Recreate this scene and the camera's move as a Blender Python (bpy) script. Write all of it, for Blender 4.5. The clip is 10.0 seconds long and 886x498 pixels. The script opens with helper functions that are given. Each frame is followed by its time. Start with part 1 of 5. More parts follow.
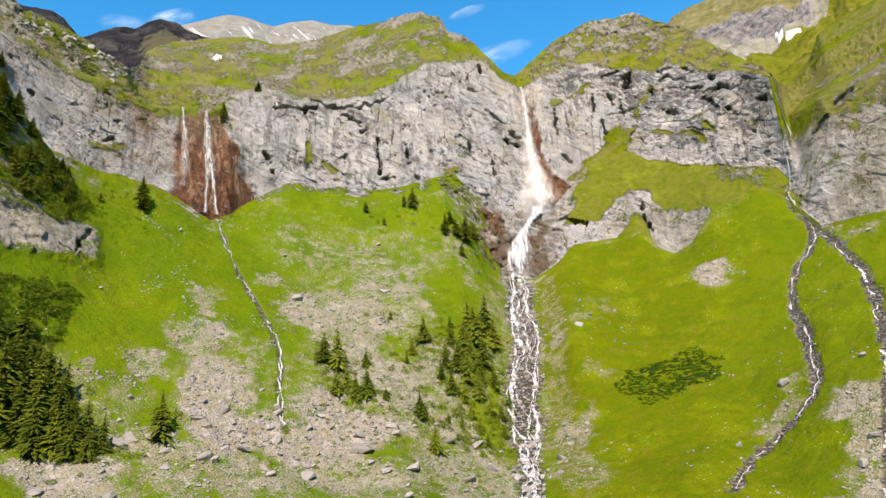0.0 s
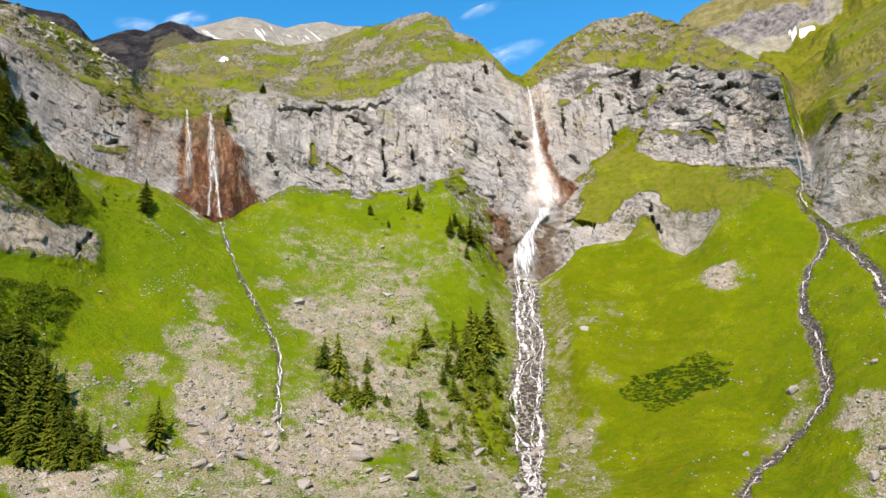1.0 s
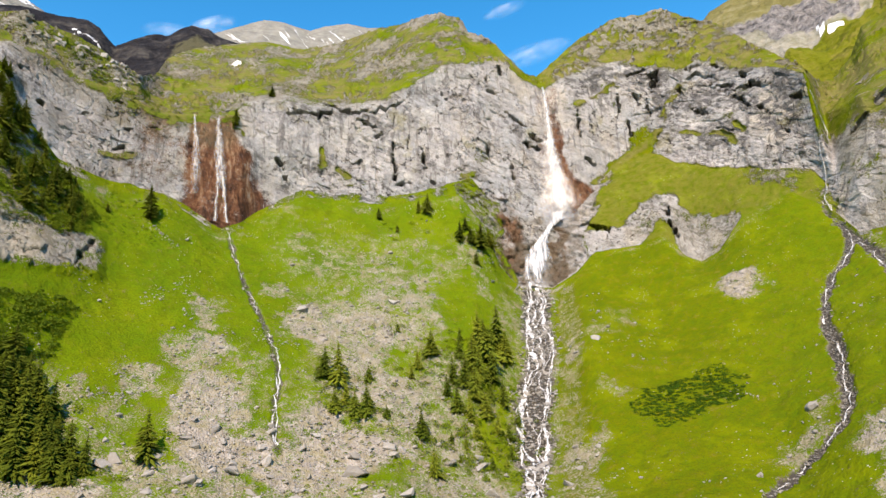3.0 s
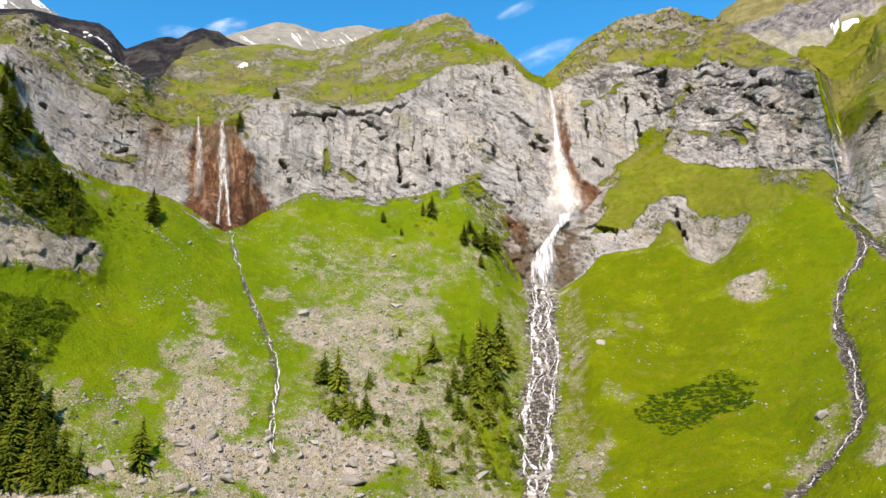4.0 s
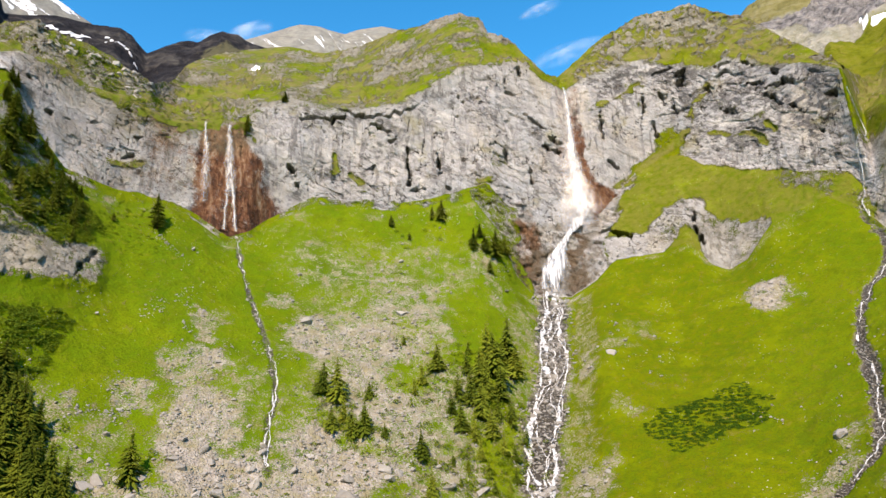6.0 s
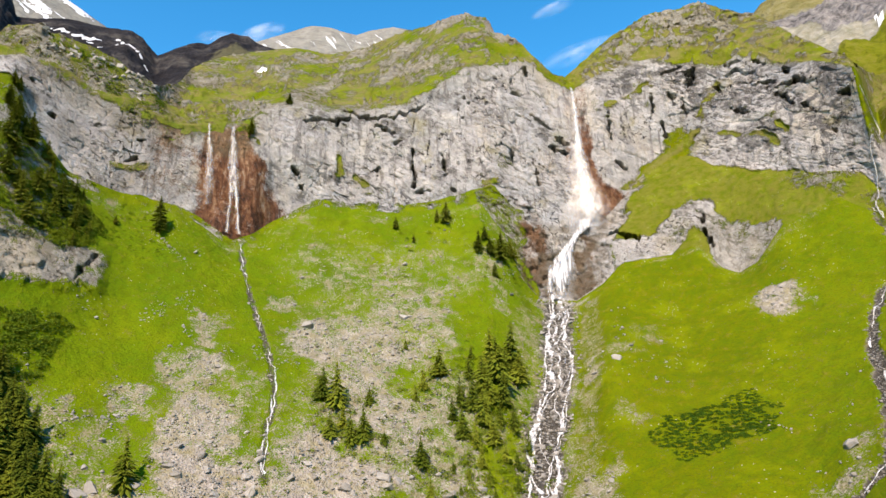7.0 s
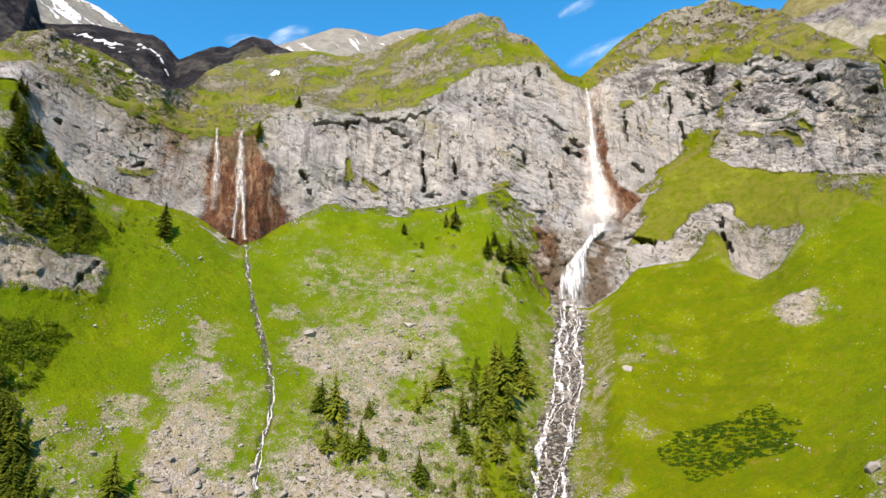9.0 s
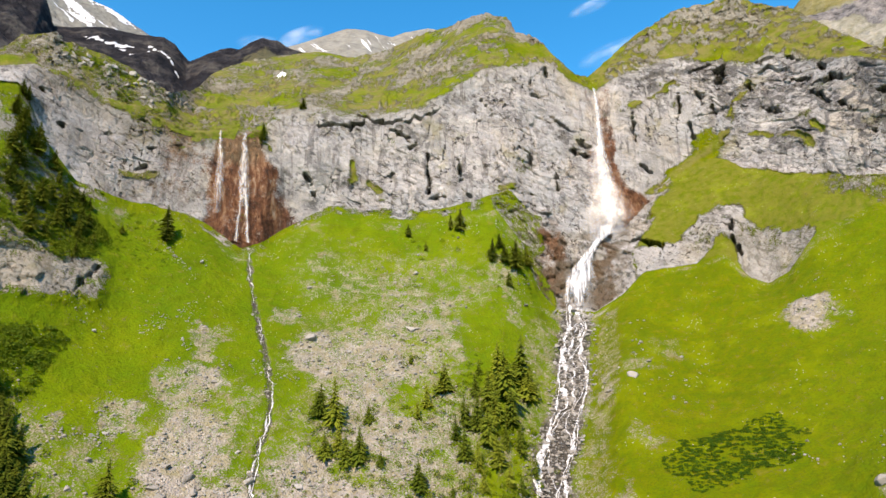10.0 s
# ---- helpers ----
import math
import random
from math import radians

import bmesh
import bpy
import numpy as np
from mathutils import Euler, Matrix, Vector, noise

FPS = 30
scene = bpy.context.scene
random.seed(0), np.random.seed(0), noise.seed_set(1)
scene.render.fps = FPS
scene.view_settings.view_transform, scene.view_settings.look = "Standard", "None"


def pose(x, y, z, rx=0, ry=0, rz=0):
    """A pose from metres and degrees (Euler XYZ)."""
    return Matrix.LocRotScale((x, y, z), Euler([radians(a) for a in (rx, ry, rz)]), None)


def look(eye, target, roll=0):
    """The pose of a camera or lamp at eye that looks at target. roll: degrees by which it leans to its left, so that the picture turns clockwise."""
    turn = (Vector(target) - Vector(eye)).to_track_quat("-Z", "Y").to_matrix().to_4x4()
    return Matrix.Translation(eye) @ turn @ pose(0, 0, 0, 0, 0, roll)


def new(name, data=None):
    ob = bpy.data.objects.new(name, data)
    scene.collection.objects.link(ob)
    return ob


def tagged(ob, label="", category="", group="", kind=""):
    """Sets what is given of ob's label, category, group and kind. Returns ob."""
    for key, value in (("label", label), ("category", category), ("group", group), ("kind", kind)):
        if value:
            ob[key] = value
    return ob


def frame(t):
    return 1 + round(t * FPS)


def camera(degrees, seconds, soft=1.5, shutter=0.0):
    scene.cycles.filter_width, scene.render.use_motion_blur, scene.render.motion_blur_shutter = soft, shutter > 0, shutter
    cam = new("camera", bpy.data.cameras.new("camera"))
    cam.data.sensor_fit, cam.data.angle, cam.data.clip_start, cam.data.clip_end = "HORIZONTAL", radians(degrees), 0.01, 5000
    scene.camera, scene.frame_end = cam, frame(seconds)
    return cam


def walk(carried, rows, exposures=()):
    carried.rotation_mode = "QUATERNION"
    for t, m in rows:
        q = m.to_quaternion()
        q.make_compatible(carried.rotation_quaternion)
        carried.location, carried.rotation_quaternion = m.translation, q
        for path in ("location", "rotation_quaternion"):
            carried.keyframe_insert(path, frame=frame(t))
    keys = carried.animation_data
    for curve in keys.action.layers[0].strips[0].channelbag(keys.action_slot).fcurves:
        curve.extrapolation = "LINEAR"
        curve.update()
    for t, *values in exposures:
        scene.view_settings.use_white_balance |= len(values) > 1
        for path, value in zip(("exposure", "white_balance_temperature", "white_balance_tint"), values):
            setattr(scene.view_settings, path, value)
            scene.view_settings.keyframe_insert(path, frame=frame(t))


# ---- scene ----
cam = camera(66.8, 10.0, soft=1.5)
METRES, EYE, TILT, LEAN, TURN = 60.0, 40.0, 0.0, 0.0, 0.0
ROWS = [
    (0.0, 0.0, 0.0, 0.0, 1.05, 16.32, 3.59),
    (0.5, 0.0381, 0.029, 0.0172, 1.6, 16.37, 3.48),
    (1.0, 0.0751, 0.0586, 0.0348, 2.13, 16.41, 3.35),
    (1.5, 0.1129, 0.088, 0.0522, 2.67, 16.46, 3.23),
    (2.0, 0.1494, 0.1178, 0.0694, 3.2, 16.5, 3.1),
    (2.5, 0.1854, 0.1484, 0.0875, 3.73, 16.53, 2.96),
    (4.0, 0.2926, 0.2457, 0.14, 5.33, 16.67, 2.57),
    (4.5, 0.3252, 0.2748, 0.1571, 5.82, 16.7, 2.46),
    (5.0, 0.3592, 0.3056, 0.1759, 6.34, 16.72, 2.32),
    (5.5, 0.3931, 0.3373, 0.1944, 6.86, 16.75, 2.18),
    (7.0, 0.4927, 0.4348, 0.2479, 8.45, 16.84, 1.79),
    (7.5, 0.5256, 0.4674, 0.2665, 8.98, 16.87, 1.65),
    (8.0, 0.556, 0.5013, 0.2862, 9.49, 16.89, 1.5),
    (8.5, 0.5873, 0.5344, 0.3052, 10.01, 16.91, 1.35),
    (9.0, 0.6184, 0.568, 0.3234, 10.54, 16.93, 1.2),
    (9.5, 0.6508, 0.6004, 0.3433, 11.07, 16.94, 1.07),
    (10.0, 0.6816, 0.6336, 0.3617, 11.6, 16.96, 0.93),
]
walk(cam, [(t, pose(0, 0, EYE, TILT, LEAN, TURN) @ pose(METRES * x, METRES * y, METRES * z, 90 + pitch, roll, yaw)) for t, x, y, z, yaw, pitch, roll in ROWS],
     [(0.0, 0.81, 7820, 20), (10.0, 0.81, 7820, 20)])

# ---- light ----
SUN_TO = Vector((-0.09, -0.75, 0.65)).normalized()
world = bpy.data.worlds.new("sky")
scene.world = world
world.use_nodes = True
wn = world.node_tree.nodes
sky = wn.new("ShaderNodeTexSky")
sky.sky_type, sky.sun_disc = "NISHITA", False
sky.sun_elevation = math.asin(SUN_TO.z)
sky.sun_rotation = math.atan2(SUN_TO.x, SUN_TO.y) % (2 * math.pi)
sky.altitude, sky.air_density, sky.dust_density, sky.ozone_density = 2000, 1.0, 0.2, 1.5
tone = wn.new("ShaderNodeHueSaturation")
tone.inputs["Hue"].default_value, tone.inputs["Saturation"].default_value = 0.49, 1.42
tone.inputs["Value"].default_value = 1.5
world.node_tree.links.new(sky.outputs[0], tone.inputs["Color"])
world.node_tree.links.new(tone.outputs[0], wn["Background"].inputs["Color"])
wn["Background"].inputs["Strength"].default_value = 0.15
lamp = bpy.data.lights.new("sun", "SUN")
lamp.energy, lamp.angle, lamp.color = 4.9, radians(0.53), (1.0, 0.92, 0.79)
new("sun", lamp).matrix_world = look(SUN_TO * 500, (0, 0, 0))


# ---- materials ----
class Graph:
    """Short hand for a node material."""

    def __init__(self, name, rough=0.9):
        self.mat = bpy.data.materials.new(name)
        self.mat.use_nodes = True
        self.nodes, self.links = self.mat.node_tree.nodes, self.mat.node_tree.links
        self.shader = self.nodes["Principled BSDF"]
        self.shader.inputs["Roughness"].default_value = rough
        self.shader.inputs["Specular IOR Level"].default_value = 0.06
        self.place = self.nodes.new("ShaderNodeNewGeometry").outputs["Position"]

    def put(self, value, socket):
        if isinstance(value, bpy.types.NodeSocket):
            self.links.new(value, socket)
        elif value is not None:
            socket.default_value = (*value, 1.0) if isinstance(value, tuple) and len(value) == 3 and socket.type == "RGBA" else value

    def math(self, op, a, b=0.0, c=None):
        n = self.nodes.new("ShaderNodeMath")
        n.operation = op
        self.put(a, n.inputs[0]), self.put(b, n.inputs[1])
        if c is not None:
            self.put(c, n.inputs[2])
        return n.outputs[0]

    def scaled(self, by, turn=(0, 0, 0)):
        n = self.nodes.new("ShaderNodeMapping")
        self.put(self.place, n.inputs["Vector"])
        n.vector_type = "TEXTURE"
        n.inputs["Scale"].default_value = tuple(1 / b for b in by)
        n.inputs["Rotation"].default_value = tuple(radians(a) for a in turn)
        return n.outputs[0]

    def noise(self, scale, detail=4.0, rough=0.55, at=None, warp=0.0):
        n = self.nodes.new("ShaderNodeTexNoise")
        self.put(at or self.place, n.inputs["Vector"])
        n.inputs["Scale"].default_value, n.inputs["Detail"].default_value = scale, detail
        n.inputs["Roughness"].default_value, n.inputs["Distortion"].default_value = rough, warp
        return n.outputs["Fac"]

    def cells(self, scale, feature="F1", out="Distance", at=None):
        n = self.nodes.new("ShaderNodeTexVoronoi")
        self.put(at or self.place, n.inputs["Vector"])
        n.feature = feature
        n.inputs["Scale"].default_value = scale
        return n.outputs[out]

    def span(self, x, a, b, lo=0.0, hi=1.0):
        n = self.nodes.new("ShaderNodeMapRange")
        n.interpolation_type = "SMOOTHSTEP"
        self.put(x, n.inputs["Value"])
        for key, v in (("From Min", a), ("From Max", b), ("To Min", lo), ("To Max", hi)):
            self.put(v, n.inputs[key])
        return n.outputs["Result"]

    def mix(self, fac, a, b, how="MIX"):
        n = self.nodes.new("ShaderNodeMix")
        n.data_type, n.blend_type = "RGBA", how
        self.put(fac, n.inputs["Factor"]), self.put(a, n.inputs["A"]), self.put(b, n.inputs["B"])
        return n.outputs["Result"]

    def ramp(self, fac, stops):
        n = self.nodes.new("ShaderNodeValToRGB")
        self.put(fac, n.inputs[0])
        ramp = n.color_ramp
        while len(ramp.elements) < len(stops):
            ramp.elements.new(0.5)
        for e, (p, c) in zip(ramp.elements, stops):
            e.position, e.color = p, (*c, 1)
        return n.outputs["Color"]

    def mark(self, name):
        n = self.nodes.new("ShaderNodeAttribute")
        n.attribute_name = name
        return n.outputs["Fac"]

    def one_of(self):
        return self.nodes.new("ShaderNodeObjectInfo").outputs["Random"]

    def island(self):
        return self.nodes.new("ShaderNodeNewGeometry").outputs["Random Per Island"]

    def bump(self, height, strength, distance):
        n = self.nodes.new("ShaderNodeBump")
        self.put(height, n.inputs["Height"])
        n.inputs["Strength"].default_value, n.inputs["Distance"].default_value = strength, distance
        return n.outputs["Normal"]

    def done(self, colour, normal=None, rough=None):
        self.put(colour, self.shader.inputs["Base Color"])
        self.put(normal, self.shader.inputs["Normal"])
        self.put(rough, self.shader.inputs["Roughness"])
        return self.mat


def rock_look(g):
    """Colour and relief of grey gneiss: pale and cool slabs, upright stains, slanting beds, lichen, and short cracks
    with their shade painted in.
    """
    beds = g.noise(0.07, 6, 0.66, g.scaled((1, 1, 1.5), (0, 35, 0)), 0.6)
    streak = g.noise(0.30, 5, 0.62, g.scaled((1, 1, 0.13)), 0.4)
    fine = g.noise(0.9, 6, 0.68, g.scaled((1, 1, 1.3), (0, 35, 0)))
    base = g.ramp(beds, [(0.3, (0.19, 0.186, 0.186)), (0.42, (0.30, 0.292, 0.29)), (0.55, (0.4, 0.388, 0.38)), (0.7, (0.53, 0.505, 0.48))])
    base = g.mix(g.span(g.noise(0.022, 4, 0.55), 0.5, 0.6, 0, 0.65), base, (0.325, 0.335, 0.345))
    base = g.mix(g.span(g.noise(0.03, 4, 0.6, g.scaled((1, 1, 0.6))), 0.53, 0.66, 0, 0.6), base, (0.45, 0.395, 0.315))
    base = g.mix(g.math("MULTIPLY", g.span(streak, 0.5, 0.6), g.span(g.noise(0.04, 4, 0.6), 0.44, 0.58, 0.15, 0.8)), base, (0.14, 0.132, 0.13))
    # Painted shade of overhangs and hollows, together with some darker beds.
    base = g.mix(g.math("MULTIPLY", g.mark("shaded_rock"), 0.5), base, (0.2, 0.196, 0.198))
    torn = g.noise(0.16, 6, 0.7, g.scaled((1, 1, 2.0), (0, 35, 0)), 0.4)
    base = g.mix(g.math("MULTIPLY", g.span(g.math("ADD", torn, g.math("MULTIPLY", g.mark("shaded_rock"), 0.11)), 0.52, 0.58), g.math("MAXIMUM", g.span(g.noise(0.028, 5, 0.65), 0.46, 0.57, 0, 0.85), g.math("MULTIPLY", g.mark("shaded_rock"), 0.92))), base, (0.085, 0.082, 0.083))
    base = g.mix(g.span(streak, 0.44, 0.32, 0, 0.4), base, (0.49, 0.47, 0.455))
    base = g.mix(g.span(fine, 0.52, 0.72, 0, 0.4), base, (0.16, 0.148, 0.135))
    base = g.mix(g.span(fine, 0.46, 0.32, 0, 0.5), base, (0.56, 0.535, 0.505))
    base = g.mix(g.span(g.noise(0.05, 5, 0.65), 0.58, 0.7, 0, 0.55), base, (0.25, 0.225, 0.10))
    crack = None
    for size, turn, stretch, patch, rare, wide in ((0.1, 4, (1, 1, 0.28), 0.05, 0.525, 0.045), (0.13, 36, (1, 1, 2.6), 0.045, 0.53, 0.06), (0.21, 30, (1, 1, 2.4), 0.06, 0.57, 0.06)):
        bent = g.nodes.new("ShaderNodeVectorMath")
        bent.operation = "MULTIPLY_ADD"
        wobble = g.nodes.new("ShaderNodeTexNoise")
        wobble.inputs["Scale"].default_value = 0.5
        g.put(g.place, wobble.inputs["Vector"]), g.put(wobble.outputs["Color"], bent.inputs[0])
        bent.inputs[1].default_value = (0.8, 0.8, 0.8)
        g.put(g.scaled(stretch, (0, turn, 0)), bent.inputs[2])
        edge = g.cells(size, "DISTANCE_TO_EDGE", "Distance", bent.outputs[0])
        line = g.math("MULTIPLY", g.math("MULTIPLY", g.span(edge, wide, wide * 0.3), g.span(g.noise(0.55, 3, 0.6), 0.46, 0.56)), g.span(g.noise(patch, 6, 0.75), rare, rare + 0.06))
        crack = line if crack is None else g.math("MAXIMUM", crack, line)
    blocks = []
    for size, stretch, turn in ((0.2, (1, 1, 1.9), 33), (0.5, (1, 1, 1.5), 28), (1.1, (1, 1, 1.2), 0)):
        sep = g.nodes.new("ShaderNodeSeparateColor")
        g.put(g.cells(size, "F1", "Color", g.scaled(stretch, (0, turn, 0))), sep.inputs[0])
        blocks.append(sep.outputs[0])
    base = g.mix(g.math("MULTIPLY", g.math("ADD", g.math("MULTIPLY", blocks[0], 0.5), g.math("MULTIPLY", blocks[1], 0.5)), 0.3), base, (0.17, 0.162, 0.158))
    # Shade down in the cracks is painted near-black here.
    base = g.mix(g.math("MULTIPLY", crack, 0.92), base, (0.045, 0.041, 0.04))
    height = g.math("ADD", g.math("MULTIPLY", beds, 1.4), g.math("ADD", g.math("MULTIPLY", streak, 0.9), g.math("SUBTRACT", g.math("MULTIPLY", fine, 0.8), g.math("MULTIPLY", torn, 1.2))))
    height = g.math("ADD", height, g.math("ADD", g.math("MULTIPLY", blocks[0], 0.7), g.math("ADD", g.math("MULTIPLY", blocks[1], 0.55), g.math("MULTIPLY", blocks[2], 0.35))))
    return base, g.math("SUBTRACT", height, g.math("MULTIPLY", crack, 1.0))


def land_material():
    g = Graph("land")
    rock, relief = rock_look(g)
    wide, mid, fine = g.noise(0.035, 4), g.noise(0.25, 5, 0.6), g.noise(1.6, 5, 0.7)
    grass = g.ramp(wide, [(0.32, (0.056, 0.118, 0.003)), (0.5, (0.082, 0.145, 0.003)), (0.68, (0.118, 0.17, 0.004))])
    dry = g.ramp(mid, [(0.3, (0.066, 0.096, 0.001)), (0.5, (0.092, 0.111, 0.001)), (0.7, (0.114, 0.117, 0.002))])
    grass = g.mix(g.math("ADD", g.mark("dry"), g.math("MULTIPLY", g.math("SUBTRACT", mid, 0.5), 0.9)), grass, dry)
    grass = g.mix(g.span(fine, 0.45, 0.68, 0, 0.75), grass, (0.05, 0.07, 0.003))
    grass = g.mix(g.span(mid, 0.6, 0.74, 0, 0.4), grass, (0.15, 0.135, 0.025))
    grass = g.mix(g.span(g.noise(0.11, 5, 0.65), 0.5, 0.68, 0, 0.62), grass, (0.06, 0.088, 0.002))
    grass = g.mix(g.math("MULTIPLY", g.mark("dry"), g.span(g.noise(0.06, 5, 0.7), 0.48, 0.66)), grass, (0.12, 0.15, 0.002))
    grass = g.mix(g.math("MULTIPLY", g.mark("heath"), g.span(mid, 0.36, 0.56, 0.25, 1.0)), grass, (0.14, 0.125, 0.042))
    flecks = g.cells(0.55, "F1", "Distance")
    grass = g.mix(g.math("MULTIPLY", g.span(flecks, 0.17, 0.08), g.span(g.noise(0.06, 5, 0.65), 0.5, 0.62, 0, 0.8)), grass, (0.42, 0.40, 0.33))
    stone = g.mix(g.span(g.noise(0.2, 3), 0.48, 0.52), g.cells(1.1, "F1", "Color"), g.cells(0.4, "F1", "Color"))
    sep = g.nodes.new("ShaderNodeSeparateColor")
    g.put(stone, sep.inputs[0])
    scree = g.ramp(sep.outputs[0], [(0.0, (0.2, 0.18, 0.163)), (0.4, (0.248, 0.224, 0.203)), (0.75, (0.285, 0.259, 0.235)), (1.0, (0.35, 0.32, 0.29))])
    edge = g.cells(1.0, "DISTANCE_TO_EDGE")
    scree = g.mix(g.span(edge, 0.10, 0.0, 0, 0.25), scree, (0.14, 0.125, 0.07))
    scree = g.mix(g.span(mid, 0.42, 0.68, 0, 0.6), scree, (0.19, 0.17, 0.065))
    ragged = g.math("ADD", g.math("MULTIPLY", g.math("SUBTRACT", g.noise(0.1, 4, 0.6), 0.5), 0.8), g.math("ADD", g.math("MULTIPLY", g.math("SUBTRACT", mid, 0.5), 1.2), g.math("MULTIPLY", g.math("SUBTRACT", fine, 0.5), 1.9)))
    scree = g.mix(g.span(g.mark("wet"), 0.1, 0.7, 0, 0.9), scree, (0.034, 0.031, 0.028))
    is_scree = g.span(g.math("ADD", g.mark("scree"), ragged), 0.3, 0.68)
    is_rock = g.math("MULTIPLY", g.span(g.math("ADD", g.mark("rock"), ragged), 0.37, 0.6), g.span(g.mark("rock"), 0.02, 0.16))
    rust = g.ramp(g.noise(0.2, 6, 0.7, g.scaled((1, 1, 0.34)), 0.5), [(0.3, (0.03, 0.018, 0.013)), (0.43, (0.07, 0.034, 0.022)), (0.54, (0.145, 0.066, 0.036)), (0.62, (0.235, 0.14, 0.085)), (0.74, (0.34, 0.285, 0.235))])
    rock = g.mix(g.span(g.math("ADD", g.mark("rust"), g.math("MULTIPLY", ragged, 0.9)), 0.3, 0.85), rock, rust)
    rock = g.mix(g.math("MULTIPLY", g.math("MAXIMUM", g.mark("heath"), g.mark("aged")), g.span(fine, 0.35, 0.65, 0.8, 0.4)), rock, (0.175, 0.158, 0.098))
    rock = g.mix(g.span(g.mark("wet"), 0.2, 0.9, 0, 0.75), rock, (0.10, 0.082, 0.058))
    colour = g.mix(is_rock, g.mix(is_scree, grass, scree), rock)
    lumps = g.math("ADD", g.math("MULTIPLY", mid, 1.3), g.math("MULTIPLY", fine, 0.4))
    lumps = g.mix(is_scree, lumps, g.math("ADD", 0.72, g.math("MULTIPLY", g.span(edge, 0.0, 0.4), 0.3)))
    height = g.mix(is_rock, lumps, g.math("SUBTRACT", relief, 1.6))
    return g.done(colour, g.bump(height, 1.0, 1.1), g.math("SUBTRACT", 0.95, g.math("MULTIPLY", g.mark("wet"), 0.5)))


def far_rock_material(name, dark, mid_tone, pale, green=0.0, snow=0.0, turf=(0.155, 0.145, 0.025)):
    g = Graph(name)
    a, b = g.noise(0.018, 6, 0.62, g.scaled((1, 1, 1.6), (0, 25, 0)), 0.8), g.noise(0.07, 6, 0.68)
    colour = g.ramp(g.math("ADD", g.math("MULTIPLY", a, 0.6), g.math("MULTIPLY", b, 0.4)), [(0.36, dark), (0.5, mid_tone), (0.62, pale)])
    colour = g.mix(g.math("MULTIPLY", g.span(g.math("ADD", g.mark("grass"), g.math("MULTIPLY", g.math("SUBTRACT", b, 0.5), 1.2)), 0.4, 0.6), green), colour, turf)
    white = g.span(g.math("ADD", g.mark("snow"), g.math("MULTIPLY", g.math("SUBTRACT", b, 0.5), 0.35)), 0.5, 0.56)
    colour = g.mix(g.math("MULTIPLY", white, snow), colour, (0.66, 0.68, 0.72))
    return g.done(colour, g.bump(g.math("ADD", a, b), 1.0, 14.0))


def shoulder_material():
    """A mountain flank: dun turf on top, a broken rock band, pale scree, green slope below, one bank of old snow."""
    g = Graph("mountain_flank")
    a, b, c = g.noise(0.02, 6, 0.62, g.scaled((1, 1, 1.6), (0, 25, 0)), 0.6), g.noise(0.07, 6, 0.7), g.noise(0.16, 5, 0.7, g.scaled((1, 1, 0.35)))
    edge = g.math("MULTIPLY", g.math("SUBTRACT", b, 0.5), 0.9)
    turf = g.ramp(g.math("ADD", g.math("MULTIPLY", a, 0.5), g.math("MULTIPLY", b, 0.5)), [(0.38, (0.115, 0.105, 0.035)), (0.5, (0.165, 0.15, 0.058)), (0.62, (0.22, 0.2, 0.11))])
    scree = g.ramp(b, [(0.35, (0.17, 0.165, 0.11)), (0.5, (0.25, 0.24, 0.19)), (0.65, (0.33, 0.31, 0.27))])
    stone = g.ramp(g.math("ADD", g.math("MULTIPLY", c, 0.55), g.math("MULTIPLY", b, 0.45)), [(0.38, (0.045, 0.043, 0.045)), (0.47, (0.16, 0.152, 0.15)), (0.6, (0.32, 0.3, 0.285))])
    green = g.ramp(b, [(0.36, (0.08, 0.098, 0.004)), (0.5, (0.125, 0.135, 0.008)), (0.66, (0.165, 0.15, 0.03))])
    colour = g.mix(g.span(g.math("ADD", g.mark("grass"), edge), 0.35, 0.65), scree, turf)
    colour = g.mix(g.span(g.math("ADD", g.mark("stone"), edge), 0.4, 0.55), colour, stone)
    colour = g.mix(g.span(g.math("ADD", g.mark("green"), edge), 0.35, 0.6), colour, green)
    colour = g.mix(g.span(g.math("ADD", g.mark("snow"), g.math("MULTIPLY", edge, 0.25)), 0.46, 0.54), colour, (0.85, 0.87, 0.9))
    return g.done(colour, g.bump(g.math("ADD", g.math("ADD", a, b), g.math("MULTIPLY", c, g.mark("stone"))), 1.0, 9.0))


def water_material(name, lo, hi, weight, stretch, most=0.96):
    """White water, broken into strands that let the rock show through."""
    g = Graph(name, 0.35)
    v = g.noise(1.0, 5, 0.65, g.scaled(stretch), 0.4)
    fac = g.math("ADD", g.mark("body"), g.math("MULTIPLY", g.math("SUBTRACT", v, 0.5), weight))
    g.put(g.span(fac, lo, hi, 0.0, most), g.shader.inputs["Alpha"])
    g.shader.inputs["Specular IOR Level"].default_value = 0.4
    return g.done(g.ramp(v, [(0.32, (0.2, 0.215, 0.235)), (0.48, (0.38, 0.385, 0.39)), (0.64, (0.6, 0.595, 0.585))]), g.bump(v, 0.6, 0.4))


